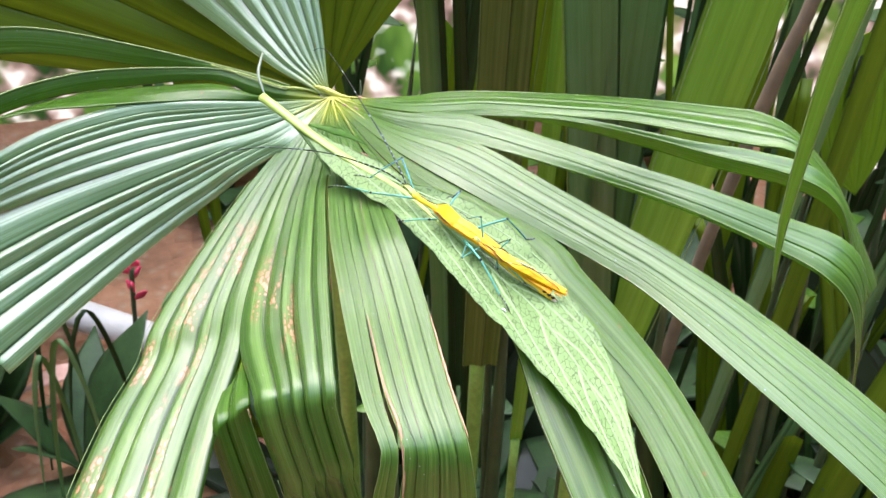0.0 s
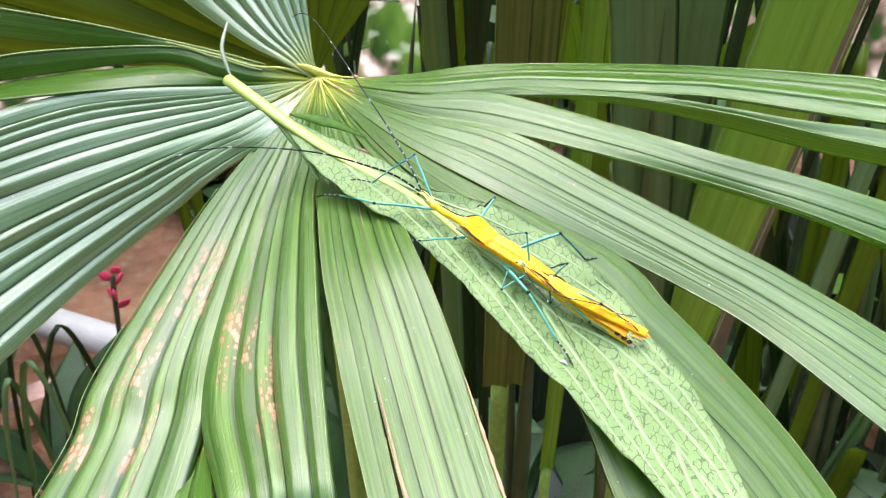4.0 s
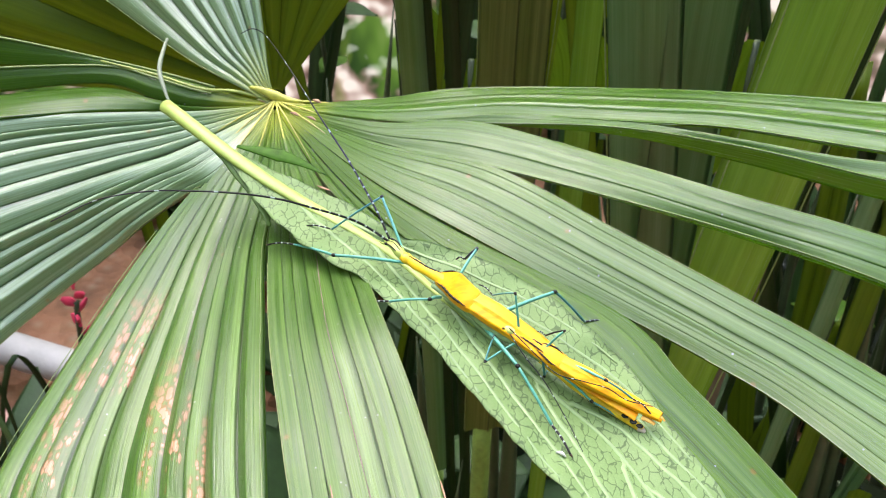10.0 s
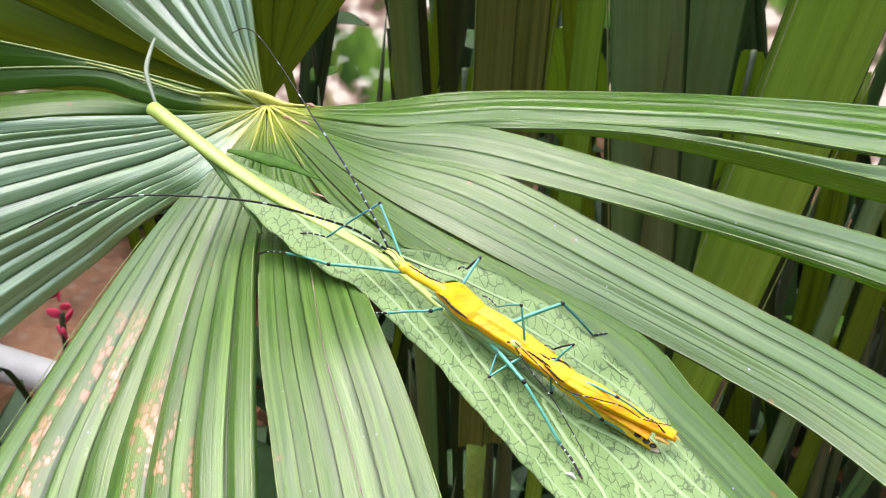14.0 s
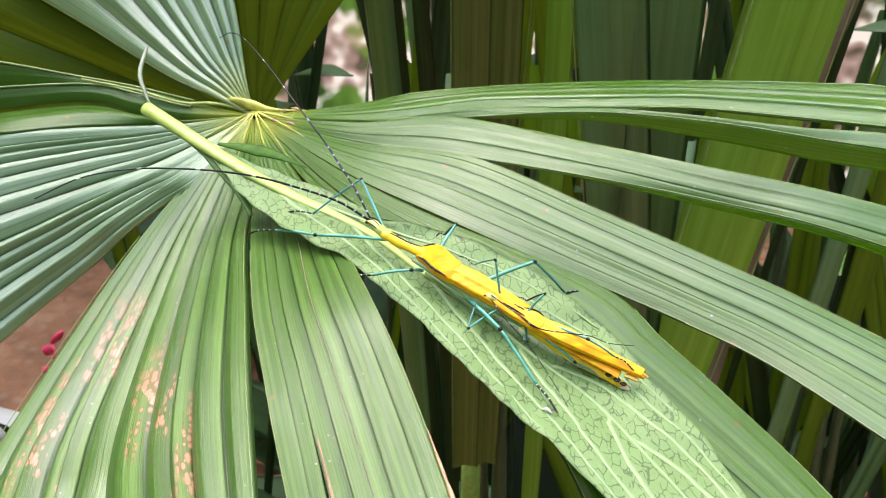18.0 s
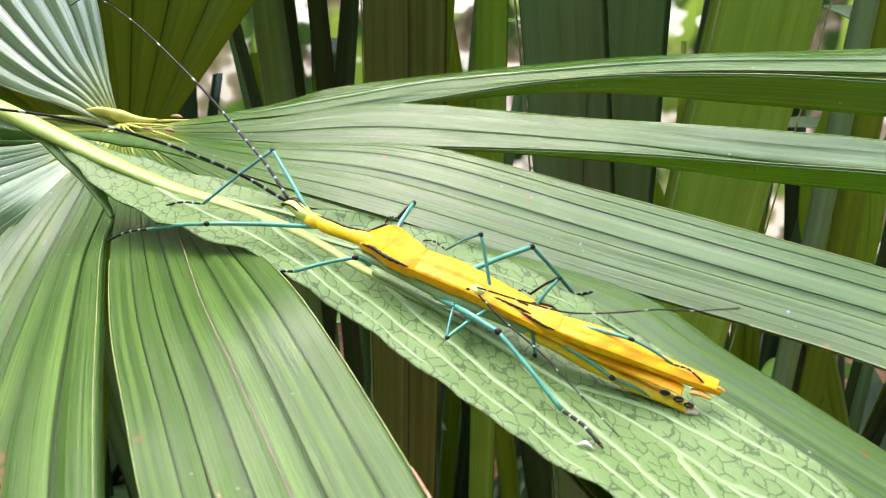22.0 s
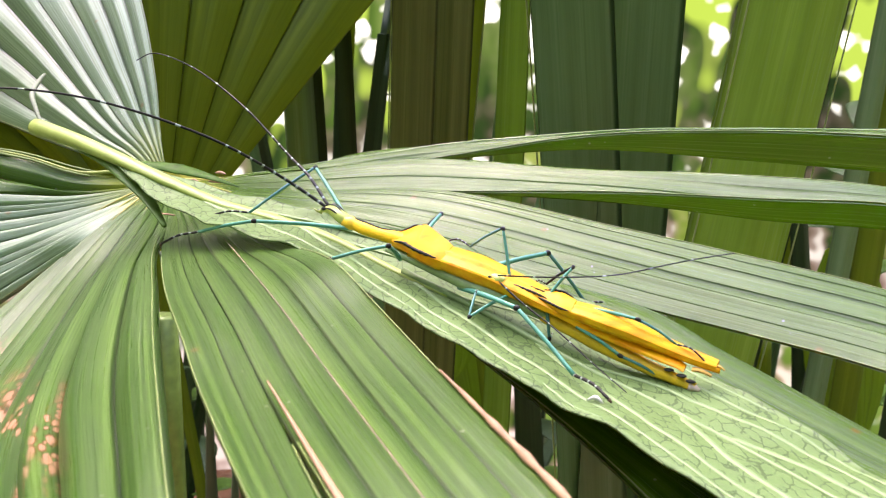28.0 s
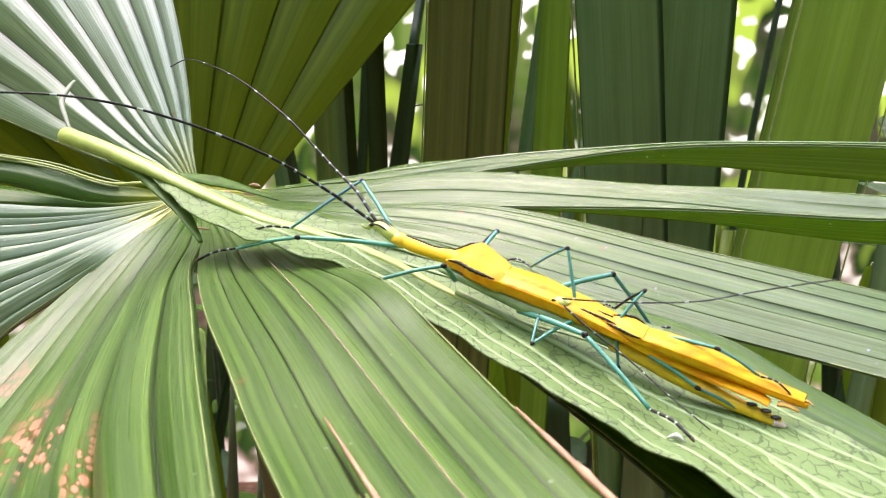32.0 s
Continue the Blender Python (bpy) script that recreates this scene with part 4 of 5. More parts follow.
for side_c, sgn in ((near_c, 0), (far_c, 1)):
    for k in range(6):
        i0 = 10 + k * 14 + sgn * 4
        pts = []
        for s in range(25):
            f = s / 24 * 0.92
            i = min(109, i0 + round(14 * f + 34 * f * f))
            pts.append(mid_c[i].lerp(side_c[i], f) + V((0, 0, leaf_wave(i / 110, f, sgn == 0) - 0.00008)))
        part("side_vein", loft(pts, [(0.00060 * (1 - 0.6 * j / 24), 0.00024 * (1 - 0.3 * j / 24)) for j in range(25)], sides=8, n=48), VEIN, broad)
# rolled flap and torn sliver at the leaf's base
part("rolled_flap", loft([(-0.0555, 0.2950, 1.1530), (-0.0480, 0.2870, 1.1505), (-0.0428, 0.2798, 1.1468), (-0.0400, 0.2745, 1.1438), (-0.0388, 0.2712, 1.1424)], [(0.0006, 0.0004), (0.0015, 0.0006), (0.0019, 0.0006), (0.0017, 0.0004), (0.0004, 0.0003)], up=(0.2, -0.6, 0.75), sides=10), FLAP, broad, "narrow rolled flap of leaf hanging down")
part("sliver", loft([(-0.0468, 0.2935, 1.1505), (-0.0390, 0.2905, 1.1502), (-0.0325, 0.2880, 1.1492), (-0.0258, 0.2840, 1.1476)], [(0.0004, 0.0002), (0.0017, 0.0003), (0.0016, 0.0003), (0.0001, 0.0001)], up=(0.2, -0.5, 0.8), sides=10), SLIVER, broad, "small bright green torn sliver")
part("tendril", tube(spline([(-0.0630, 0.3045, 1.1560), (-0.0645, 0.3080, 1.1585), (-0.0660, 0.3130, 1.1615), (-0.0655, 0.3200, 1.1640), (-0.0650, 0.3235, 1.1650)], 16), [0.0003 + 0.00028 * math.sin(i / 16 * 3.0) for i in range(17)], 8), TENDRIL, broad, "pale whitish curled tendril")
part("fluff", loft([(0.0155, 0.2082, 1.1320), (0.0163, 0.2074, 1.1326), (0.0171, 0.2068, 1.1320)], [(0.0001, 0.0001), (0.00035, 0.0003), (0.0001, 0.0001)], n=8), FLUFF, broad, "tiny tuft of white fluff")

# ---- the two stick insects ----
UP = V((0.10, -0.02, 1.0)).normalized()


def limb(name, parent, joints, radii, mats, foot_bands=True):
    """femur > tibia > tarsus; joints: hip, knee, ankle, toe tip."""
    hip, knee, ankle, toe = [V(j) for j in joints]
    radii = [r * 0.74 for r in radii]
    leg = part(name, tube(spline([hip, hip.lerp(knee, 0.5) + V((0, 0, 0.0002)), knee], 10), [radii[0] * (1.0 - 0.25 * abs(i / 10 - 0.25)) for i in range(11)], 8), mats[0], parent)
    part("knee_joint", loft([knee - (knee - hip).normalized() * 0.0005, knee, knee + (ankle - knee).normalized() * 0.0005], [(radii[0] * 0.7,) * 2, (radii[0] * 1.15,) * 2, (radii[1] * 0.8,) * 2], n=6, sides=8), BLACK, leg)
    part("tibia", tube(spline([knee, knee.lerp(ankle, 0.5) + V((0, 0, 0.0002)), ankle], 10), [radii[1]] * 11, 8), mats[1], leg)
    bend = ankle.lerp(toe, 0.55) + V((0, 0, 0.0005))
    part("tarsus", tube(spline([ankle, bend, toe], 20), [radii[1] * (0.78 if i % 4 else 0.6) for i in range(21)], 8, lambda i: 1 if i % 4 == 0 and i < 15 else 0), [BLACK, WHITE], leg, "black and white banded foot")
    d = (toe - bend).normalized()
    part("claw", tube([toe, toe + d * 0.0005 + V((0.0002, 0.0002, -0.0003))], [radii[1] * 1.0, radii[1] * 0.4], 6), CLAW, leg)
    return leg


def feeler(parent, points, r0, r1, n=160, ringed=0.3):
    pts = spline(points, n)
    return part("antenna", tube(pts, [r0 + (r1 - r0) * i / n for i in range(n + 1)], 6, lambda i: 1 if (i < n * ringed and i % 5 == 3) or (i >= n * ringed and i % 26 in (9, 10)) else 0), [BLACK, WHITE], parent, "long thin black antenna with pale rings")


female = thing("stick_insect", (0.0084, 0.233, 1.138), "large yellow stick insect with turquoise legs, resting on the broad leaf", "insect", "mating pair")
part("head", loft([(-0.0136, 0.2548, 1.1484), (-0.0125, 0.2536, 1.1486), (-0.0112, 0.2520, 1.1480), (-0.0102, 0.2508, 1.1472)], [(0.0005, 0.0004), (0.0011, 0.0009), (0.0012, 0.0010), (0.0009, 0.0009)], UP), PALE_GREEN, female, "small pale green head")
for s in (-1, 1):
    e = V((-0.0129, 0.2541, 1.1488)) + V((0.62, 0.74, 0)).normalized() * 0.0011 * s
    part("eye", loft([e + V((-0.0003, 0.0003, 0)), e, e + V((0.0003, -0.0003, 0))], [(0.00008, 0.00008), (0.0003, 0.0003), (0.00008, 0.00008)], n=8, sides=10), BLACK, female)
for s in (-1, 1):
    side = V((0.62, 0.74, 0)).normalized() * s
    part("head_stripe", tube(spline([V((-0.0129, 0.2541, 1.1490)) + side * 0.0011, V((-0.0118, 0.2527, 1.1489)) + side * 0.0011, V((-0.0106, 0.2513, 1.1480)) + side * 0.0009], 10), [0.00005 + 0.0001 * math.sin(0.3 + i * 0.25) for i in range(11)], 6), BLACK, female)
    part("crown_stripe", tube(spline([V((-0.0132, 0.2545, 1.1491)) + side * 0.0004, V((-0.0118, 0.2528, 1.1496)) + side * 0.0004, V((-0.0104, 0.2511, 1.1484)) + side * 0.0003], 10), 0.00009, 6), BLACK, female)
ALONG, ACROSS = V((0.76, -0.65, 0)).normalized(), V((0.65, 0.76, 0)).normalized()
SHIELD = [(-0.62, -1.0), (-0.98, -0.35), (-0.88, 0.40), (-0.15, 0.78), (0.72, 0.86), (1.0, 0.15), (0.66, -1.0)]
RIDGED = [(-0.62, -1.0), (-0.98, -0.40), (-0.90, 0.42), (-0.34, 0.66), (-0.16, 0.90), (0.10, 0.80), (0.70, 0.84), (1.0, 0.15), (0.66, -1.0)]
ROUND = [(-0.5, -0.87), (-0.95, -0.3), (-0.82, 0.45), (-0.25, 0.97), (0.55, 0.83), (0.98, 0.1), (0.5, -0.87)]


class Shell:
    """A stretch of body: rows of (distance along, across, height, half width, half height, raised far corner)."""

    def __init__(self, rows, profile, tilt=0.26, sharp=0.16, n=30):
        self.span = rows[0][0], rows[-1][0]
        a = spline([r[:3] for r in rows], n)
        b = spline([r[3:6] for r in rows], n)
        up = (V((0, 0, 1)) - ACROSS * tilt).normalized()
        side = (ACROSS + V((0, 0, tilt))).normalized()
        self.corners = []
        for p, q in zip(a, b):
            c = V((0, 0.25, 0)) + ALONG * p.x + ACROSS * p.y + V((0, 0, p.z))
            self.corners.append([c + side * (u * q.x) + up * (v * q.y + (q.z if i == 4 else 0.35 * q.z if i == 3 else 0)) for i, (u, v) in enumerate(profile)])
        self.sharp = sharp

    def mesh(self):
        verts, faces, k = [], [], len(self.corners[0])
        for row in self.corners:
            for i in range(k):
                for j in (-1, 1):
                    verts.append(row[i].lerp(row[(i + j) % k], self.sharp))
        m = 2 * k
        for r in range(len(self.corners) - 1):
            for i in range(m):
                faces.append((r * m + i, r * m + (i + 1) % m, (r + 1) * m + (i + 1) % m, (r + 1) * m + i))
        faces += [tuple(reversed(range(m))), tuple(range((len(self.corners) - 1) * m, len(self.corners) * m))]
        return verts, faces

    def at(self, f, i, g=0.0):
        x = f * (len(self.corners) - 1)
        r = min(int(x), len(self.corners) - 2)
        k = (i + 1) % len(self.corners[0])
        return self.corners[r][i].lerp(self.corners[r][k], g).lerp(self.corners[r + 1][i].lerp(self.corners[r + 1][k], g), x - r)


def body_line(parent, shell, f0, f1, i, r, g0=0.0, g1=0.0, wavy=0.00005):
    """A thin black line that lies half sunk in a shell's corner."""
    pts = []
    for k in range(25):
        t = k / 24
        pts.append(shell.at(f0 + (f1 - f0) * t, i, g0 + (g1 - g0) * t) + ACROSS * (wavy * math.sin(k * 1.9)) + V((0, 0, 0.00002)))
    return part("black_line", tube(pts, [r * (0.35 + 0.65 * min(1.0, 4 * min(k, 24 - k) / 24)) * (1.25 if k % 3 == 1 else 0.95) for k in range(25)], 6), BLACK, parent)


neck = Shell([(-0.0086, -0.0060, 1.1472, 0.0009, 0.0009, 0), (-0.0076, -0.0060, 1.1471, 0.0013, 0.0011, 0), (-0.0066, -0.0059, 1.1469, 0.0013, 0.0011, 0), (-0.0056, -0.0059, 1.1466, 0.00105, 0.0010, 0), (-0.0020, -0.0058, 1.1459, 0.00115, 0.00105, 0), (0.0008, -0.0058, 1.1457, 0.0014, 0.0012, 0), (0.0030, -0.0058, 1.1454, 0.0016, 0.0012, 0)], ROUND, 0.1, 0.3)
collar = Shell([(-0.0087, -0.0060, 1.1472, 0.0010, 0.0010, 0), (-0.0078, -0.0060, 1.1471, 0.0014, 0.0012, 0), (-0.0070, -0.0059, 1.1470, 0.0014, 0.0012, 0), (-0.0064, -0.0059, 1.1468, 0.0011, 0.0010, 0)], ROUND, 0.1, 0.3, 12)
part("prothorax", collar.mesh(), LEMON, female, "greenish yellow collar behind the head")
part("mesothorax", neck.mesh(), NECK, female, "slender paler yellow neck")
body_line(female, neck, 0.10, 0.86, 3, 0.00019, 0.4, 0.75)
part("underside", loft([(-0.0045, 0.2450, 1.1440), (-0.0010, 0.2420, 1.1430), (0.0050, 0.2370, 1.1412), (0.0105, 0.2325, 1.1398), (0.0180, 0.2262, 1.1372)], [(0.0006, 0.0005), (0.0016, 0.0010), (0.0022, 0.0013), (0.0020, 0.0012), (0.0010, 0.0008)], UP), BELLY, female, "pale whitish green underside")
cover = Shell([(0.0008, -0.0058, 1.1455, 0.0015, 0.0010, 0.0), (0.0014, -0.0058, 1.1455, 0.0022, 0.00125, 0.0003), (0.0028, -0.0058, 1.1456, 0.0027, 0.0015, 0.0014), (0.0038, -0.0059, 1.1455, 0.0028, 0.0016, 0.0018), (0.0062, -0.0063, 1.1449, 0.00285, 0.0017, 0.0006), (0.0088, -0.0065, 1.1444, 0.0028, 0.00175, 0.0001), (0.0104, -0.0065, 1.1440, 0.0024, 0.0015, 0.0)], SHIELD, 0.30, 0.10)
part("forewing", cover.mesh(), YELLOW, female, "short angular orange-yellow wing cover with a pointed shoulder", crisp=30)
body_line(female, cover, 0.05, 0.90, 2, 0.00025, 0.06, 0.06)
body_line(female, cover, 0.04, 0.34, 4, 0.00018)
wings = Shell([(0.0040, -0.0060, 1.1447, 0.0021, 0.0012, 0), (0.0100, -0.0064, 1.1440, 0.0027, 0.0017, 0), (0.0166, -0.0065, 1.1428, 0.0027, 0.0018, 0), (0.0255, -0.0066, 1.1405, 0.0025, 0.0017, 0), (0.0348, -0.0065, 1.1374, 0.0025, 0.0015, 0), (0.0425, -0.0062, 1.1352, 0.0022, 0.0010, 0), (0.0465, -0.0060, 1.1341, 0.0017, 0.0007, 0), (0.0473, -0.0060, 1.1337, 0.0010, 0.0002, 0)], RIDGED, 0.26, 0.12, 44)
part("wing", wings.mesh(), YELLOW, female, "long folded yellow hind wings", crisp=30)
part("abdomen", loft([(0.0158, 0.2280, 1.1378), (0.0225, 0.2222, 1.1352), (0.0280, 0.2182, 1.1330), (0.0305, 0.2162, 1.1322), (0.0322, 0.2148, 1.1316), (0.0333, 0.2138, 1.1312)], [(0.0012, 0.0009), (0.0013, 0.0010), (0.0012, 0.0010), (0.0013, 0.0011), (0.0014, 0.0012), (0.0007, 0.0007)], UP, n=30), LEMON, female, "yellow abdomen with black spots at its end")
for p, r in (((0.0301, 0.2155, 1.1333), 0.0008), ((0.0315, 0.2144, 1.1328), 0.0009), ((0.0327, 0.2139, 1.1321), 0.0008)):
    part("black_spot", loft([V(p) + V((-0.0005, 0.0004, 0)), p, V(p) + V((0.0005, -0.0004, 0))], [(r * 0.4, r * 0.15), (r * 0.8, r * 0.3), (r * 0.4, r * 0.15)], UP, n=8, sides=10), BLACK, female)
part("tail_tip", loft([(0.0326, 0.2142, 1.1314), (0.0333, 0.2137, 1.1312), (0.0338, 0.2133, 1.1309)], [(0.0007, 0.0006), (0.0008, 0.0006), (0.0003, 0.0003)], UP, n=8), LILAC, female)
limb("front_leg", female, [(-0.0092, 0.2498, 1.1462), (-0.0246, 0.2526, 1.1468), (-0.0329, 0.2622, 1.1432), (-0.0392, 0.2668, 1.1402)], (0.00048, 0.00036), (TURQUOISE, TURQUOISE))
limb("front_leg", female, [(-0.0100, 0.2520, 1.1474), (-0.0140, 0.2633, 1.1542), (-0.0248, 0.2630, 1.1464), (-0.0309, 0.2664, 1.1452)], (0.00044, 0.00032), (TURQUOISE, TEAL))
limb("middle_leg", female, [(-0.0030, 0.2420, 1.1430), (-0.0057, 0.2375, 1.1460), (-0.0135, 0.2406, 1.1434), (-0.0184, 0.2401, 1.1430)], (0.00050, 0.00036), (TURQUOISE, TURQUOISE))
limb("middle_leg", female, [(0.0012, 0.2455, 1.1460), (0.0052, 0.2508, 1.1487), (0.0026, 0.2500, 1.1466), (0.0012, 0.2512, 1.1460)], (0.00046, 0.00032), (TURQUOISE, BLACK))
limb("hind_leg", female, [(0.0050, 0.2362, 1.1400), (0.0101, 0.2231, 1.1402), (0.0156, 0.2138, 1.1335), (0.0179, 0.2070, 1.1325)], (0.00058, 0.00042), (TURQUOISE, TURQUOISE))
limb("hind_leg", female, [(0.0085, 0.2368, 1.1425), (0.0203, 0.2407, 1.1444), (0.0273, 0.2409, 1.1362), (0.0322, 0.2414, 1.1354)], (0.00056, 0.00036), (TURQUOISE, TEAL))
feeler(female, [(-0.0131, 0.2540, 1.1490), (-0.0194, 0.2554, 1.1530), (-0.0279, 0.2530, 1.1580), (-0.0357, 0.2519, 1.1613), (-0.0436, 0.2500, 1.1639), (-0.0509, 0.2482, 1.1656), (-0.0588, 0.2473, 1.1663), (-0.068, 0.245, 1.166), (-0.076, 0.241, 1.164)], 0.00027, 0.00012)
feeler(female, [(-0.0128, 0.2545, 1.1492), (-0.0153, 0.2597, 1.1530), (-0.0180, 0.2662, 1.1555), (-0.0209, 0.2718, 1.1585), (-0.0242, 0.2769, 1.1618), (-0.0276, 0.2833, 1.1645), (-0.0311, 0.2912, 1.1669), (-0.0348, 0.3003, 1.1688), (-0.0396, 0.3121, 1.1703), (-0.0430, 0.3160, 1.1706), (-0.0460, 0.3170, 1.1690)], 0.00026, 0.00011)
part("mandible", tube([(-0.0136, 0.2545, 1.1480), (-0.0145, 0.2546, 1.1482), (-0.0150, 0.2548, 1.1486)], [0.0003, 0.0002, 0.0001], 6), PALE_GREEN, female)

male = thing("stick_insect", (0.0149, 0.2268, 1.140), "smaller yellow stick insect with turquoise legs, riding on the larger one", "insect", "mating pair")
part("head", loft([(0.0086, 0.2326, 1.1424), (0.0094, 0.2318, 1.1424), (0.0104, 0.2308, 1.1420)], [(0.0005, 0.0005), (0.0010, 0.0008), (0.0007, 0.0007)], UP, n=14), PALE_GREEN, male, "pale green head with black feeler bases")
for s in (-1, 1):
    e = V((0.0090, 0.2323, 1.1426)) + V((0.7, 0.7, 0)).normalized() * 0.0009 * s
    part("eye", loft([e + V((-0.0003, 0.0003, 0)), e, e + V((0.0003, -0.0003, 0))], [(0.00008, 0.00008), (0.00028, 0.00028), (0.00008, 0.00008)], n=8, sides=10), BLACK, male)
rider = Shell([(0.0200, -0.0076, 1.1420, 0.0006, 0.0006, 0), (0.0222, -0.0073, 1.1415, 0.0009, 0.0008, 0), (0.0255, -0.0072, 1.1407, 0.0011, 0.0009, 0), (0.0280, -0.0072, 1.1400, 0.0012, 0.0008, 0)], ROUND, 0.2, 0.3, 20)
part("thorax", rider.mesh(), YELLOW, male)
body_line(male, rider, 0.05, 0.95, 2, 0.00017, 0.35, 0.5)
body_line(male, rider, 0.05, 0.95, 3, 0.00017, 0.75, 0.95)
small_cover = Shell([(0.0256, -0.0072, 1.1408, 0.0010, 0.0006, 0), (0.0268, -0.0071, 1.1406, 0.0018, 0.0009, 0.0004), (0.0285, -0.0072, 1.1403, 0.0019, 0.0010, 0.0002), (0.0312, -0.0074, 1.1397, 0.0016, 0.0010, 0)], SHIELD, 0.30, 0.12, 16)
part("forewing", small_cover.mesh(), YELLOW, male, crisp=30)
body_line(male, small_cover, 0.05, 0.95, 2, 0.00018)
body_line(male, small_cover, 0.1, 0.9, 4, 0.00018)
long_wings = Shell([(0.0270, -0.0072, 1.1400, 0.0014, 0.0008, 0), (0.0342, -0.0072, 1.1392, 0.0020, 0.0012, 0), (0.0403, -0.0063, 1.1377, 0.0019, 0.0012, 0), (0.0462, -0.0048, 1.1357, 0.0016, 0.0009, 0), (0.0512, -0.0038, 1.1344, 0.0010, 0.0005, 0)], RIDGED, 0.26, 0.12, 34)
part("wing", long_wings.mesh(), YELLOW, male, "narrow folded yellow wings", crisp=30)
part("abdomen", loft([(0.0165, 0.2254, 1.1390), (0.0265, 0.2188, 1.1366), (0.0342, 0.2146, 1.1343), (0.0366, 0.2134, 1.1337)], [(0.0008, 0.0006), (0.0008, 0.0006), (0.0008, 0.0006), (0.0005, 0.0004)], UP), YELLOW, male)
for p, q, r in (((0.0332, 0.2147, 1.1336), (0.0353, 0.2131, 1.1331), 1.0), ((0.0361, 0.2140, 1.1343), (0.0372, 0.2131, 1.1338), 0.5)):
    part("tail_lobe", loft([p, V(p).lerp(V(q), 0.5) + V((0, 0, 0.0002)), q], [(0.0007 * r, 0.0003 * r), (0.0008 * r, 0.0003 * r), (0.0004 * r, 0.0002 * r)], UP, n=10, sides=10), PAPERY, male, "ragged papery brown-yellow lobe")
limb("front_leg", male, [(0.0112, 0.2300, 1.1405), (0.0045, 0.2277, 1.1377), (0.0063, 0.2313, 1.1403), (0.0070, 0.2325, 1.1400)], (0.00036, 0.00026), (TURQUOISE, TEAL))
limb("front_leg", male, [(0.0115, 0.2312, 1.1418), (0.0106, 0.2339, 1.1495), (0.0070, 0.2384, 1.1458), (0.0047, 0.2415, 1.1462)], (0.00034, 0.00024), (TURQUOISE, TEAL))
limb("middle_leg", male, [(0.0155, 0.2262, 1.1395), (0.0162, 0.2259, 1.1348), (0.0172, 0.2280, 1.1345), (0.0178, 0.2290, 1.1342)], (0.00036, 0.00026), (TEAL, TEAL))
limb("middle_leg", male, [(0.0160, 0.2272, 1.1408), (0.0195, 0.2272, 1.1452), (0.0165, 0.2298, 1.1420), (0.0150, 0.2312, 1.1418)], (0.00034, 0.00024), (TURQUOISE, BLACK))
limb("hind_leg", male, [(0.0190, 0.2230, 1.1375), (0.0242, 0.2187, 1.1344), (0.0297, 0.2162, 1.1318), (0.0326, 0.2138, 1.1307)], (0.00040, 0.00028), (TURQUOISE, TEAL))
limb("hind_leg", male, [(0.0195, 0.2242, 1.1400), (0.0264, 0.2188, 1.1396), (0.0314, 0.2167, 1.1366), (0.0342, 0.2142, 1.1353)], (0.00038, 0.00026), (TURQUOISE, TEAL))
feeler(male, [(0.0095, 0.2312, 1.1430), (0.0124, 0.2215, 1.1450), (0.0150, 0.2130, 1.1470), (0.0190, 0.2093, 1.1482), (0.0222, 0.2050, 1.1502), (0.0240, 0.1998, 1.1522), (0.0273, 0.1965, 1.1537)], 0.00013, 0.00008, ringed=0.0)
feeler(male, [(0.0095, 0.2306, 1.1422), (0.0120, 0.2260, 1.1400), (0.0151, 0.2212, 1.1378), (0.0182, 0.2135, 1.1350), (0.0200, 0.2065, 1.1335)], 0.00015, 0.00008, ringed=0.0)

# ---- hanging blade near the camera ----
hang = thing("hanging_blade", (0.09, 0.19, 1.24), "narrow light green palm blade tip hanging from above", "leaf blade")
HANGING = palm_green("hanging_blade_green", (0.11, 0.20, 0.03), (0.16, 0.27, 0.045), (0.21, 0.33, 0.065), hub=False, through_amount=0.5, spec=0.3, rough=0.4, glow=(0.42, 0.55, 0.06))
part("blade", pleated([[(0.1010, 0.19, 1.275), (0.0952, 0.19, 1.240), (0.0925, 0.19, 1.220), (0.0910, 0.19, 1.201), (0.0900, 0.19, 1.182), (0.0900, 0.19, 1.168), (0.0910, 0.19, 1.153)],
                       [(0.0930, 0.19, 1.275), (0.0888, 0.19, 1.240), (0.0872, 0.19, 1.220), (0.0868, 0.19, 1.201), (0.0870, 0.19, 1.182), (0.0883, 0.19, 1.168), (0.0907, 0.19, 1.1525)]], [1], 0.25, 0.5, rows=40), HANGING, hang)
for xs in ([(0.1010, 0.19, 1.275), (0.0952, 0.19, 1.240), (0.0925, 0.19, 1.220), (0.0910, 0.19, 1.201), (0.0900, 0.19, 1.182), (0.0900, 0.19, 1.168), (0.0910, 0.19, 1.153)], [(0.0930, 0.19, 1.275), (0.0888, 0.19, 1.240), (0.0872, 0.19, 1.220), (0.0868, 0.19, 1.201), (0.0870, 0.19, 1.182), (0.0883, 0.19, 1.168), (0.0907, 0.19, 1.1525)]):
    part("margin", tube(spline(xs, 30), 0.00018, 6), MARGIN, hang)

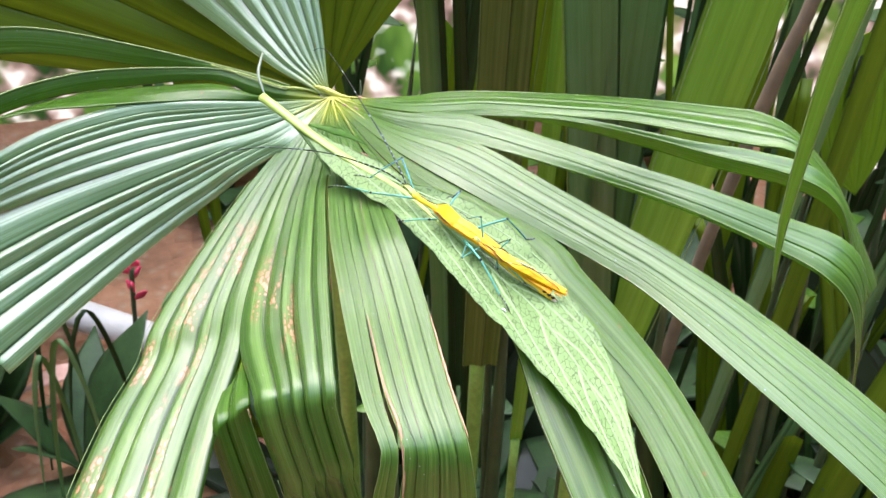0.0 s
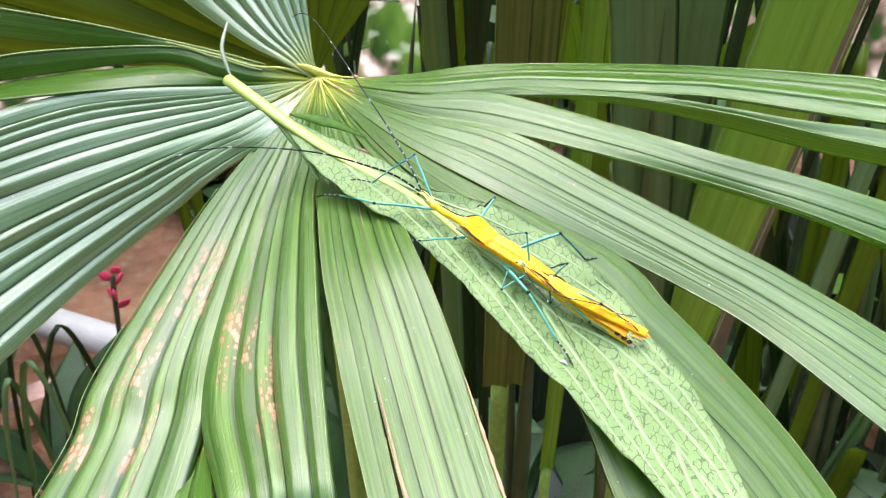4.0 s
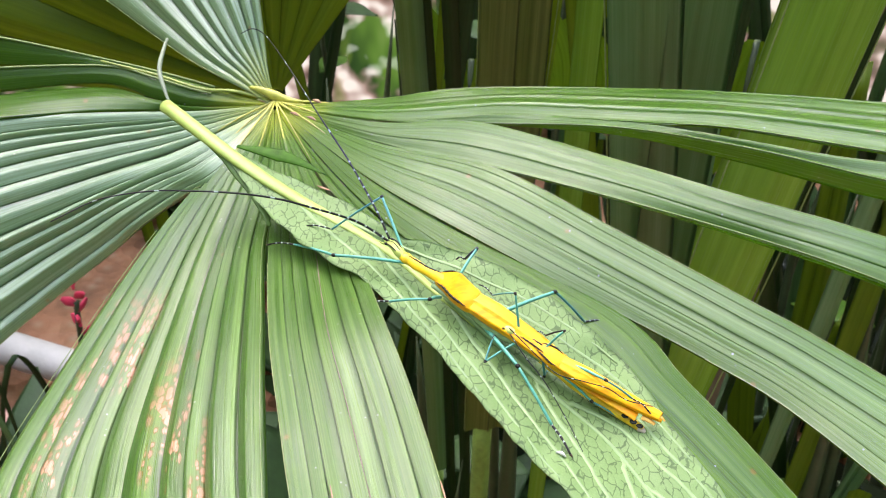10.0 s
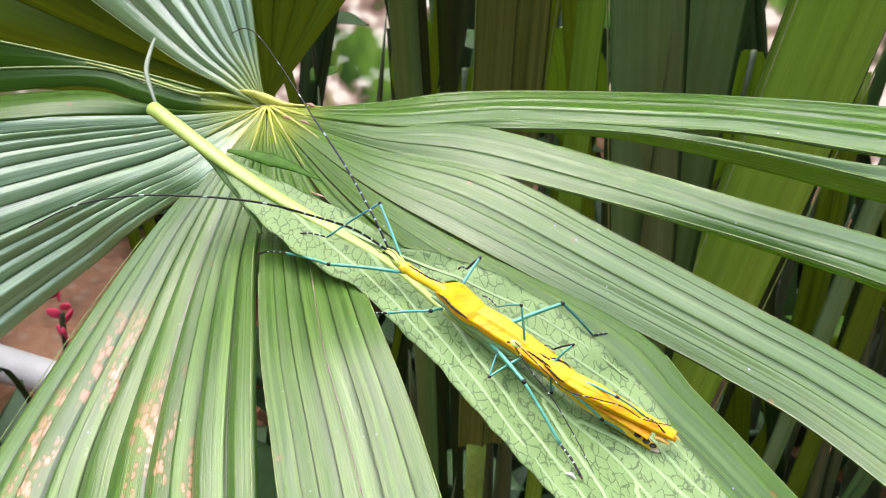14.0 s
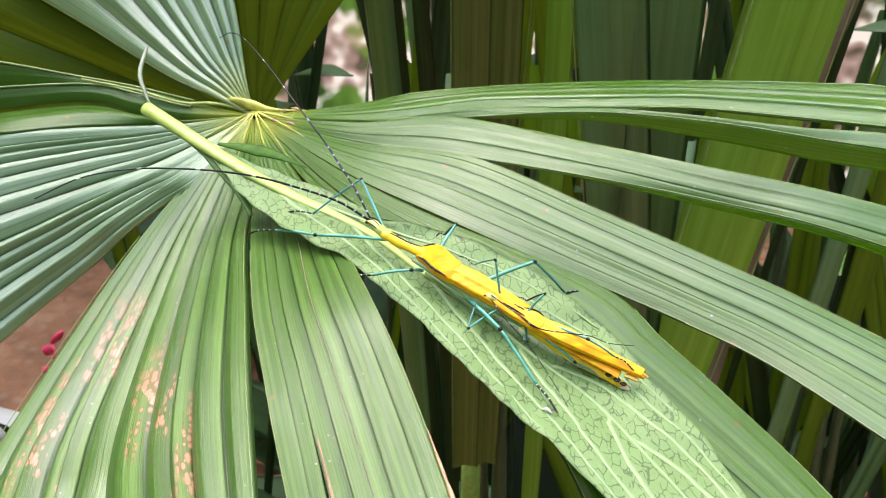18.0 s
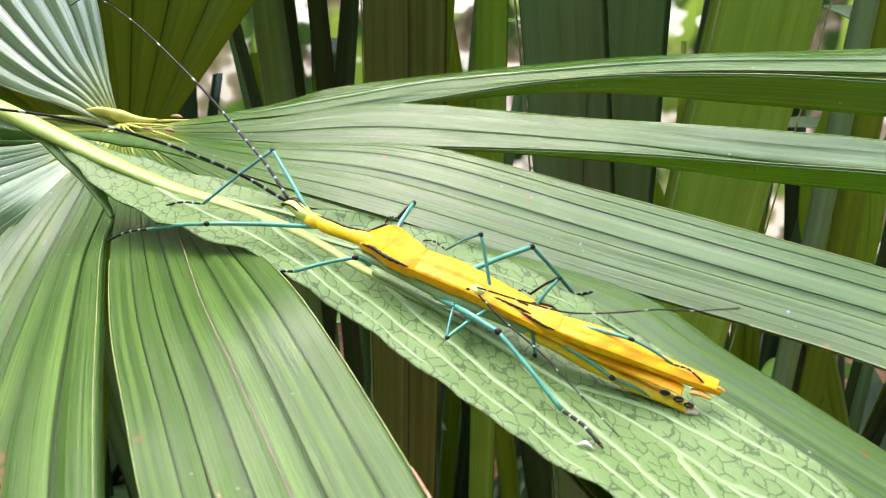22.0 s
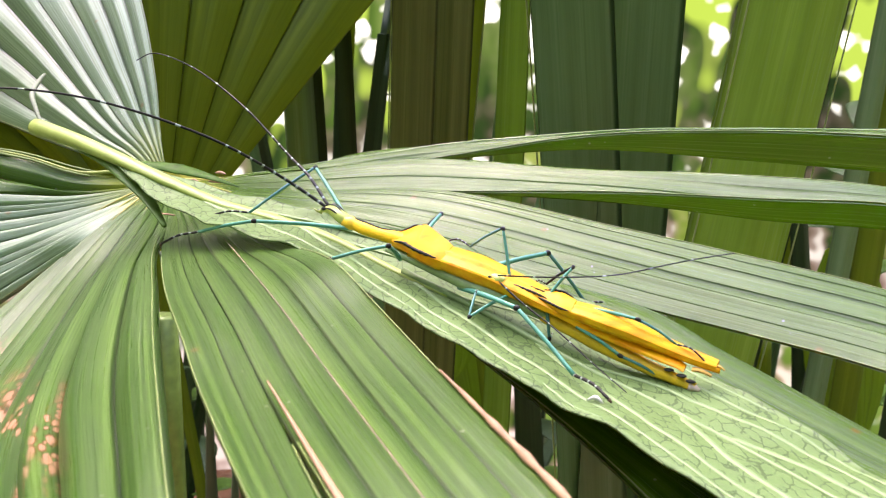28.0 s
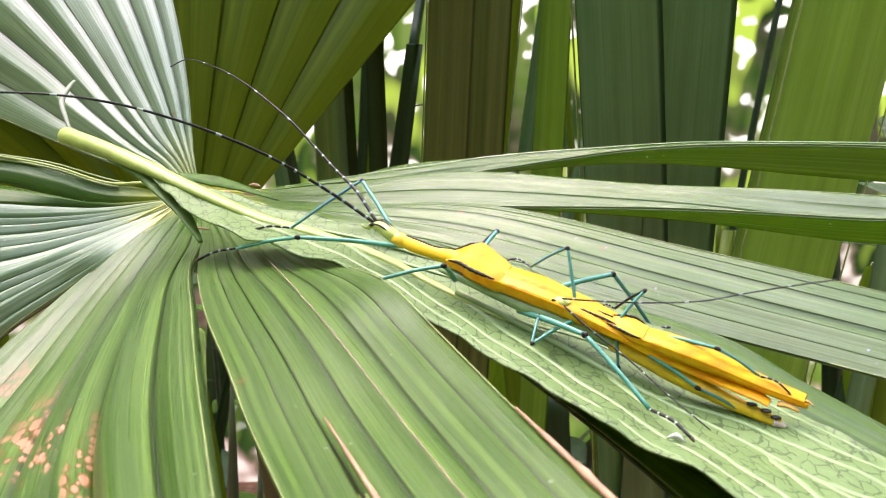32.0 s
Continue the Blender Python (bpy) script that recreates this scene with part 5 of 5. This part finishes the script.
# ---- upright leaves behind ----
def upright(owner, base, top, width, pleats=1, material=LEAF_DARK, curve=0.0, face=(1, 0, 0), edged=False):
    b, t, f = V(base), V(top), V(face).normalized()
    left, right = [], []
    for i in range(6):
        s = i / 5
        c = b.lerp(t, s) + V((curve * math.sin(s * 3.1), 0, 0))
        w = width * (0.6 + 0.4 * math.sin(min(1.0, 0.25 + s * 1.1) * math.pi * 0.5)) * (1 if s < 0.9 else 0.8)
        left.append(c - f * w / 2)
        right.append(c + f * w / 2)
    seg = part("leaf_segment", pleated([left, right], [pleats], 0.26, 0.5, rows=24), material, owner)
    if edged:
        for rail in (left, right):
            part("margin", tube(spline(rail, 24), 0.00028, 6), MARGIN, seg)
    return seg


def stalk(owner, points, r, material=PETIOLE):
    return part("leaf_stalk", tube(spline(points, 14), r, 8), material, owner)


pair = thing("palm_leaf", (0.09, 0.38, 0.93), "upright palm leaf with dull dark green strap segments", "palm leaf", "leaves behind")
for base, top, width, mat in (((0.098, 0.372, 0.93), (0.047, 0.362, 1.30), 0.024, LEAF_DARK), ((0.092, 0.376, 0.93), (0.083, 0.366, 1.32), 0.023, LEAF_DARK), ((0.098, 0.372, 0.93), (0.165, 0.385, 1.32), 0.036, BRIGHT_BLADE)):
    upright(pair, base, top, width, 1, mat, 0.003, edged=True)
stalk(pair, [(0.093, 0.375, 0.94), (0.10, 0.39, 0.75), (0.11, 0.42, 0.50)], 0.005)
wide = thing("palm_leaf", (0.046, 0.45, 0.90), "upright palm leaf with one broad brownish segment", "palm leaf", "leaves behind")
for base, top, width, mat in (((0.047, 0.45, 0.90), (0.038, 0.44, 1.42), 0.029, BROWN_BLADE), ((0.052, 0.47, 0.90), (0.075, 0.49, 1.38), 0.010, LEAF_BACK)):
    upright(wide, base, top, width, 2 if width > 0.02 else 1, mat, 0.002, edged=True)
stalk(wide, [(0.046, 0.455, 0.91), (0.05, 0.46, 0.7), (0.06, 0.48, 0.50)], 0.005)
# single upright blades between them
for base, top, width, mat, label in (((0.070, 0.425, 0.86), (0.064, 0.42, 1.26), 0.0105, BRIGHT_BLADE, "narrow fresh green upright palm blade"),
                                     ((0.030, 0.50, 0.82), (-0.004, 0.50, 1.24), 0.0125, PALE_BLADE, "greyish green upright palm blade"),
                                     ((0.040, 0.505, 0.78), (0.004, 0.50, 1.22), 0.007, SHADE_GREEN, "thin dark green upright palm blade"),
                                     ((0.050, 0.51, 0.76), (0.016, 0.50, 1.23), 0.0075, SHADE_GREEN, "thin dark green upright palm blade"),
                                     ((0.062, 0.56, 0.74), (0.090, 0.56, 1.20), 0.011, LEAF_BACK, "olive green upright palm blade"),
                                     ((0.205, 0.47, 0.74), (0.265, 0.50, 1.24), 0.012, PALE_BLADE, "greyish green upright palm blade"),
                                     ((0.250, 0.50, 0.70), (0.290, 0.52, 1.22), 0.016, LEAF_BACK, "olive green upright palm blade")):
    lone = thing("palm_shoot", (base[0], base[1], 0.5), label, "plant", "single blades behind")
    upright(lone, base, top, width, 1, mat, 0.002)
    stalk(lone, [base, (base[0] + 0.004, base[1] + 0.004, 0.66), (base[0] + 0.01, base[1] + 0.01, 0.49)], 0.003)
dead = thing("dead_stem", (0.16, 0.50, 0.5), "dry brown dead palm stem leaning among the leaves", "plant stem")
part("stem", tube(spline([(0.165, 0.50, 0.49), (0.185, 0.50, 0.86), (0.2111, 0.50, 1.0588), (0.2252, 0.50, 1.126), (0.245, 0.505, 1.24)], 24), [0.0042 * (1.1 if i % 6 == 0 else 1) for i in range(25)], 10), TWIG, dead)


def lime_leaf(at, length, width, turn, tip):
    """One broad leaf on a thin stem that rises from the soil."""
    ob = thing("broad_plant", (at[0], at[1], 0.5), "broad lime green leaf on a thin stem", "plant", "lime green plants")
    a = V(at)
    side = V((math.cos(turn), math.sin(turn) * 0.4, math.sin(turn) * 0.7)).normalized()
    d = V(tip).normalized()
    left, right = [], []
    for i in range(7):
        f = i / 6
        w = width * 0.5 * math.sin(math.pi * min(1.0, 0.04 + f * 0.96)) ** 0.7
        c = a + d * (length * f) + V((0, 0, -0.15 * length * f * f))
        left.append(c - side * w)
        right.append(c + side * w)
    part("leaf", pleated([left, right], [6], 0.10, 0.5, rows=24), LIME_LEAF, ob)
    part("stem", tube(spline([(at[0], at[1] + 0.01, 0.49), (at[0] - 0.006, at[1] + 0.006, (at[2] + 0.5) / 2), tuple(a)], 12), 0.0022, 8), STEM, ob)


for at, length, width, turn, tip in (((0.285, 0.55, 1.085), 0.10, 0.060, 0.5, (0.25, -0.1, -1.0)), ((0.030, 0.70, 1.03), 0.07, 0.035, 0.3, (0.1, -0.1, -1.0)), ((0.090, 0.65, 1.06), 0.07, 0.040, -0.3, (0.3, -0.1, -1.0)), ((0.062, 0.68, 1.00), 0.06, 0.04, 0.2, (-0.3, -0.1, -1.0)),
                                     ((0.13, 0.70, 1.02), 0.08, 0.05, 0.2, (0.2, 0.0, -1.0)), ((0.24, 0.66, 1.02), 0.09, 0.05, -0.2, (-0.2, 0.0, -1.0))):
    lime_leaf(at, length, width, turn, tip)
rng = random.Random(7)
CLUMPS = [(0.30, 0.62, 9), (0.16, 0.78, 7), (0.46, 0.80, 9), (-0.10, 1.05, 5), (0.62, 1.0, 8), (0.24, 1.15, 6), (0.40, 0.52, 7), (-0.02, 0.80, 4), (0.27, 0.46, 6)]
for cx, cy, count in CLUMPS:
    clump = thing("palm_clump", (cx, cy, 0.5), "clump of dark green palm blades growing from the soil", "palm", "clumps behind")
    for k in range(count):
        x, y = cx + rng.uniform(-0.06, 0.06), cy + rng.uniform(-0.05, 0.05)
        tall = rng.uniform(0.3, 0.62)
        upright(clump, (x, y, 0.49), (x + rng.uniform(-0.16, 0.16), y + rng.uniform(-0.05, 0.08), 0.5 + tall), rng.uniform(0.010, 0.030), rng.choice([1, 1, 2]), rng.choice([SHADE_GREEN, SHADE_GREEN, LEAF_DARK, LEAF_BACK]), rng.uniform(-0.03, 0.03), (1, rng.uniform(-0.6, 0.6), 0))

# ---- neighbouring fan leaf behind the hub ----
fan = thing("palm_leaf", (-0.045, 0.41, 1.105), "dark green backlit fan palm leaf standing behind", "palm leaf")
FAN_HUB = V((-0.045, 0.412, 1.105))
for k in range(12):
    a0, a1 = radians(-38 + 10.6 * k), radians(-38 + 10.6 * (k + 1))
    rails = []
    for a in (a0, a1):
        d = V((-math.sin(a), 0.10, math.cos(a)))
        rails.append([FAN_HUB + d * r + V((0, 0.10 * (r / 0.4) ** 2, -0.02 * (r / 0.4) ** 2)) for r in (0.004, 0.08, 0.15, 0.22, 0.29)])
    part("leaf_segment", pleated(rails, [1], 0.25, 0.5, rows=20), LEAF_BACK, fan)
part("leaf_stalk", tube(spline([FAN_HUB - V((0, -0.01, 0.02)), FAN_HUB + V((0.01, 0.03, -0.25)), FAN_HUB + V((0.02, 0.06, -0.56))], 12), 0.005, 8), PETIOLE, fan)

# ---- ground and garden ----
def ground():
    n, size = 90, 7.0
    verts, faces = [], []
    for j in range(n + 1):
        for i in range(n + 1):
            x, y = (i / n - 0.5) * size, (j / n - 0.5) * size + 1.0
            z = 0.5 + 0.03 * noise.noise(V((x * 2, y * 2, 0))) + 0.015 * noise.noise(V((x * 9, y * 9, 3)))
            verts.append((x, y, z))
    for j in range(n):
        for i in range(n):
            faces.append((j * (n + 1) + i, j * (n + 1) + i + 1, (j + 1) * (n + 1) + i + 1, (j + 1) * (n + 1) + i))
    return verts, faces


tagged(part("ground", ground(), SOIL), "reddish brown garden soil with litter", "ground", kind="structure")


def ring(radius, z0, z1, n=64):
    verts = [(radius * math.cos(2 * math.pi * k / n), 0.2 + radius * math.sin(2 * math.pi * k / n), z) for z in (z0, z1) for k in range(n)]
    return verts, [(k, (k + 1) % n, n + (k + 1) % n, n + k) for k in range(n)]


# Self-lit; raised beyond the view to keep low sky out of leaf reflections.
tagged(part("backdrop", ring(1.45, 0.35, 2.45), FAR), "self-lit backdrop painted as a blurred green garden with bright gaps", "backdrop", kind="structure")

pipe = thing("pipe", (-0.33, 0.95, 0.56), "pale grey pipe lying on the soil", "pipe")
part("tube", tube(spline([(-0.410, 0.960, 0.562), (-0.330, 0.924, 0.558), (-0.262, 0.894, 0.555)], 16), 0.019, 14), PIPE, pipe)
for p, s in (((-0.47, 0.86, 0.51), 0.03), ((-0.31, 0.83, 0.51), 0.026), ((-0.20, 0.80, 0.51), 0.022), ((-0.13, 0.72, 0.51), 0.024), ((-0.10, 0.66, 0.51), 0.018), ((-0.05, 0.62, 0.51), 0.02), ((-0.08, 0.78, 0.51), 0.02)):
    st = thing("stone", p, "pale rounded stone on the soil", "stone", "stones on the soil")
    bm = bmesh.new()
    bmesh.ops.create_icosphere(bm, subdivisions=3, radius=s)
    for v in bm.verts:
        v.co *= 1 + 0.25 * noise.noise(v.co * 22 + V(p) * 9)
        v.co.z *= 0.55
        v.co += V(p)
    part("rock", bm, STONE, st)
fl = thing("flower", (-0.29, 0.90, 0.55), "small pink flower spike among the weeds", "flower")
part("stem", tube(spline([(-0.29, 0.90, 0.50), (-0.285, 0.895, 0.60), (-0.28, 0.89, 0.66)], 8), 0.003, 6), STEM, fl)
for k in range(9):
    a = k * 2.4
    c = V((-0.28, 0.89, 0.62 + 0.009 * k))
    d = V((math.cos(a), math.sin(a), 0.8)).normalized()
    part("petal", loft([c, c + d * 0.008, c + d * 0.016], [(0.002, 0.001), (0.005, 0.002), (0.002, 0.001)], (-d.y, d.x, 0.3), n=8, sides=8), FLOWER, fl)


def weed(base, count, length, seed, material=None):
    r = random.Random(seed)
    ob = thing("weed", base, "low green weed with long leaves on the soil", "plant", "weeds")
    for k in range(count):
        a, el = r.uniform(0, 6.28), r.uniform(0.3, 1.2)
        d = V((math.cos(a) * math.cos(el), math.sin(a) * math.cos(el), math.sin(el)))
        b, L = V(base), length * r.uniform(0.6, 1.2)
        pts = [b, b + d * L * 0.5, b + d * L + V((0, 0, -0.15 * L))]
        part("leaf", loft(pts, [(0.002, 0.001), (L * 0.16, 0.0012), (0.001, 0.0005)], n=10, sides=8), material or WEED, ob)
    return ob


for k in range(26):
    weed((rng.uniform(-0.8, 0.9), rng.uniform(0.45, 1.6), 0.5), 9, rng.uniform(0.10, 0.24), k)

for at, turn, size in (((-0.366, 0.854, 0.535), 0.5, 0.09), ((-0.305, 0.890, 0.54), 0.3, 0.07), ((-0.25, 0.84, 0.53), 1.2, 0.06), ((-0.42, 0.80, 0.53), 2.0, 0.06), ((-0.09, 0.84, 0.53), 0.9, 0.07), ((-0.06, 0.72, 0.53), 2.4, 0.06), ((-0.12, 0.95, 0.53), 0.2, 0.08)):
    fallen = thing("fallen_leaf", at, "dry pinkish fallen leaf lying on the soil", "leaf", "fallen leaves")
    d = V((math.cos(turn), math.sin(turn), 0.05))
    a = V(at)
    part("blade", loft([a - d * size * 0.5, a + V((0, 0, 0.008)), a + d * size * 0.5], [(0.002, 0.001), (size * 0.16, 0.0012), (0.001, 0.0005)], n=12, sides=10), LITTER, fallen)
for k in range(6):
    x, y = -0.36 + 0.036 * k + rng.uniform(-0.01, 0.01), 0.70 + rng.uniform(-0.05, 0.05)
    grass = thing("grass_plant", (x, y, 0.5), "slender dark green drooping grass blade growing from the soil", "grass", "drooping grass")
    d, h = rng.choice([-1, 1]) * rng.uniform(0.02, 0.06), rng.uniform(0.20, 0.30)
    left = [(x, y, 0.49), (x + d * 0.3, y, 0.5 + h * 0.6), (x + d * 0.8, y - 0.01, 0.5 + h), (x + d * 1.3, y - 0.02, 0.5 + h * 0.8), (x + d * 1.6, y - 0.03, 0.5 + h * 0.35)]
    spread = (0.001, 0.0024, 0.0028, 0.0022, 0.0006)
    part("blade", pleated([[V(q) - V((w, 0, 0)) for q, w in zip(left, spread)], [V(q) + V((w, 0, 0)) for q, w in zip(left, spread)]], [1], 0.25, 0.5, rows=24), LEAF_DARK if k % 3 else SHADE_GREEN, grass)

# ---- stems and shaded undergrowth below the leaf ----
for k in range(34):
    x, y = rng.uniform(-0.03, 0.50), rng.uniform(0.36, 0.80)
    cane = thing("cane", (x, y, 0.5), "thin dark green upright cane", "plant stem", "canes behind")
    lean = rng.uniform(-0.05, 0.05)
    r = rng.uniform(0.003, 0.008)
    part("stem", tube(spline([(x, y, 0.49), (x + lean * 0.4, y, 0.68), (x + lean, y + 0.01, rng.uniform(0.86, 1.04))], 12), [r * (1.12 if i % 4 == 0 else 1.0) * (1 - (i / 12) ** 3 * 0.96) for i in range(13)], 8), STEM, cane)
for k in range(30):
    weed((rng.uniform(-0.06, 0.60), rng.uniform(0.30, 0.95), 0.5), 10, rng.uniform(0.14, 0.30), 100 + k, SHADE_GREEN if k % 3 else None)

# ---- tall thin blades and leafy shrubs further back ----
for cx, cy, count in ((0.02, 0.66, 7), (0.12, 0.95, 9), (0.36, 0.95, 9), (0.50, 0.66, 7), (0.22, 0.58, 5), (-0.16, 0.80, 5)):
    tuft = thing("grass_tuft", (cx, cy, 0.5), "tuft of tall thin green blades growing from the soil", "grass", "tufts behind")
    for k in range(count):
        x, y = cx + rng.uniform(-0.07, 0.07), cy + rng.uniform(-0.05, 0.05)
        upright(tuft, (x, y, 0.49), (x + rng.uniform(-0.10, 0.10), y + rng.uniform(-0.03, 0.06), 0.5 + rng.uniform(0.5, 0.82)), rng.uniform(0.005, 0.013), 1, rng.choice([SHADE_GREEN, LEAF_DARK, LEAF_BACK]), rng.uniform(-0.03, 0.03), (1, rng.uniform(-0.6, 0.6), 0))
for cx, cy, tall in ((0.10, 0.78, 0.56), (0.19, 1.02, 0.66), (0.44, 0.74, 0.62), (-0.04, 0.98, 0.50), (0.56, 0.90, 0.68), (0.32, 1.10, 0.60), (0.03, 0.55, 0.30), (0.30, 0.50, 0.28), (0.15, 0.48, 0.22)):
    shrub = thing("shrub", (cx, cy, 0.5), "slender shrub with broad yellow-green leaves", "shrub", "shrubs behind")
    part("stem", tube(spline([(cx, cy, 0.49), (cx + 0.012, cy, 0.5 + tall * 0.5), (cx - 0.008, cy + 0.01, 0.5 + tall)], 14), [0.004 - 0.00018 * i for i in range(15)], 8), STEM, shrub)
    for k in range(11):
        a, h = k * 2.4 + cx * 20, 0.5 + tall * (0.35 + 0.06 * k)
        d = V((math.cos(a), math.sin(a), rng.uniform(-0.1, 0.5))).normalized()
        L = rng.uniform(0.05, 0.085)
        c = V((cx, cy, h))
        part("leaf", loft([c, c + d * L * 0.45, c + d * L + V((0, 0, -0.2 * L))], [(0.0012, 0.001), (L * 0.26, 0.001), (0.0008, 0.0005)], n=12, sides=10), WEED if k % 3 else BRIGHT, shrub)
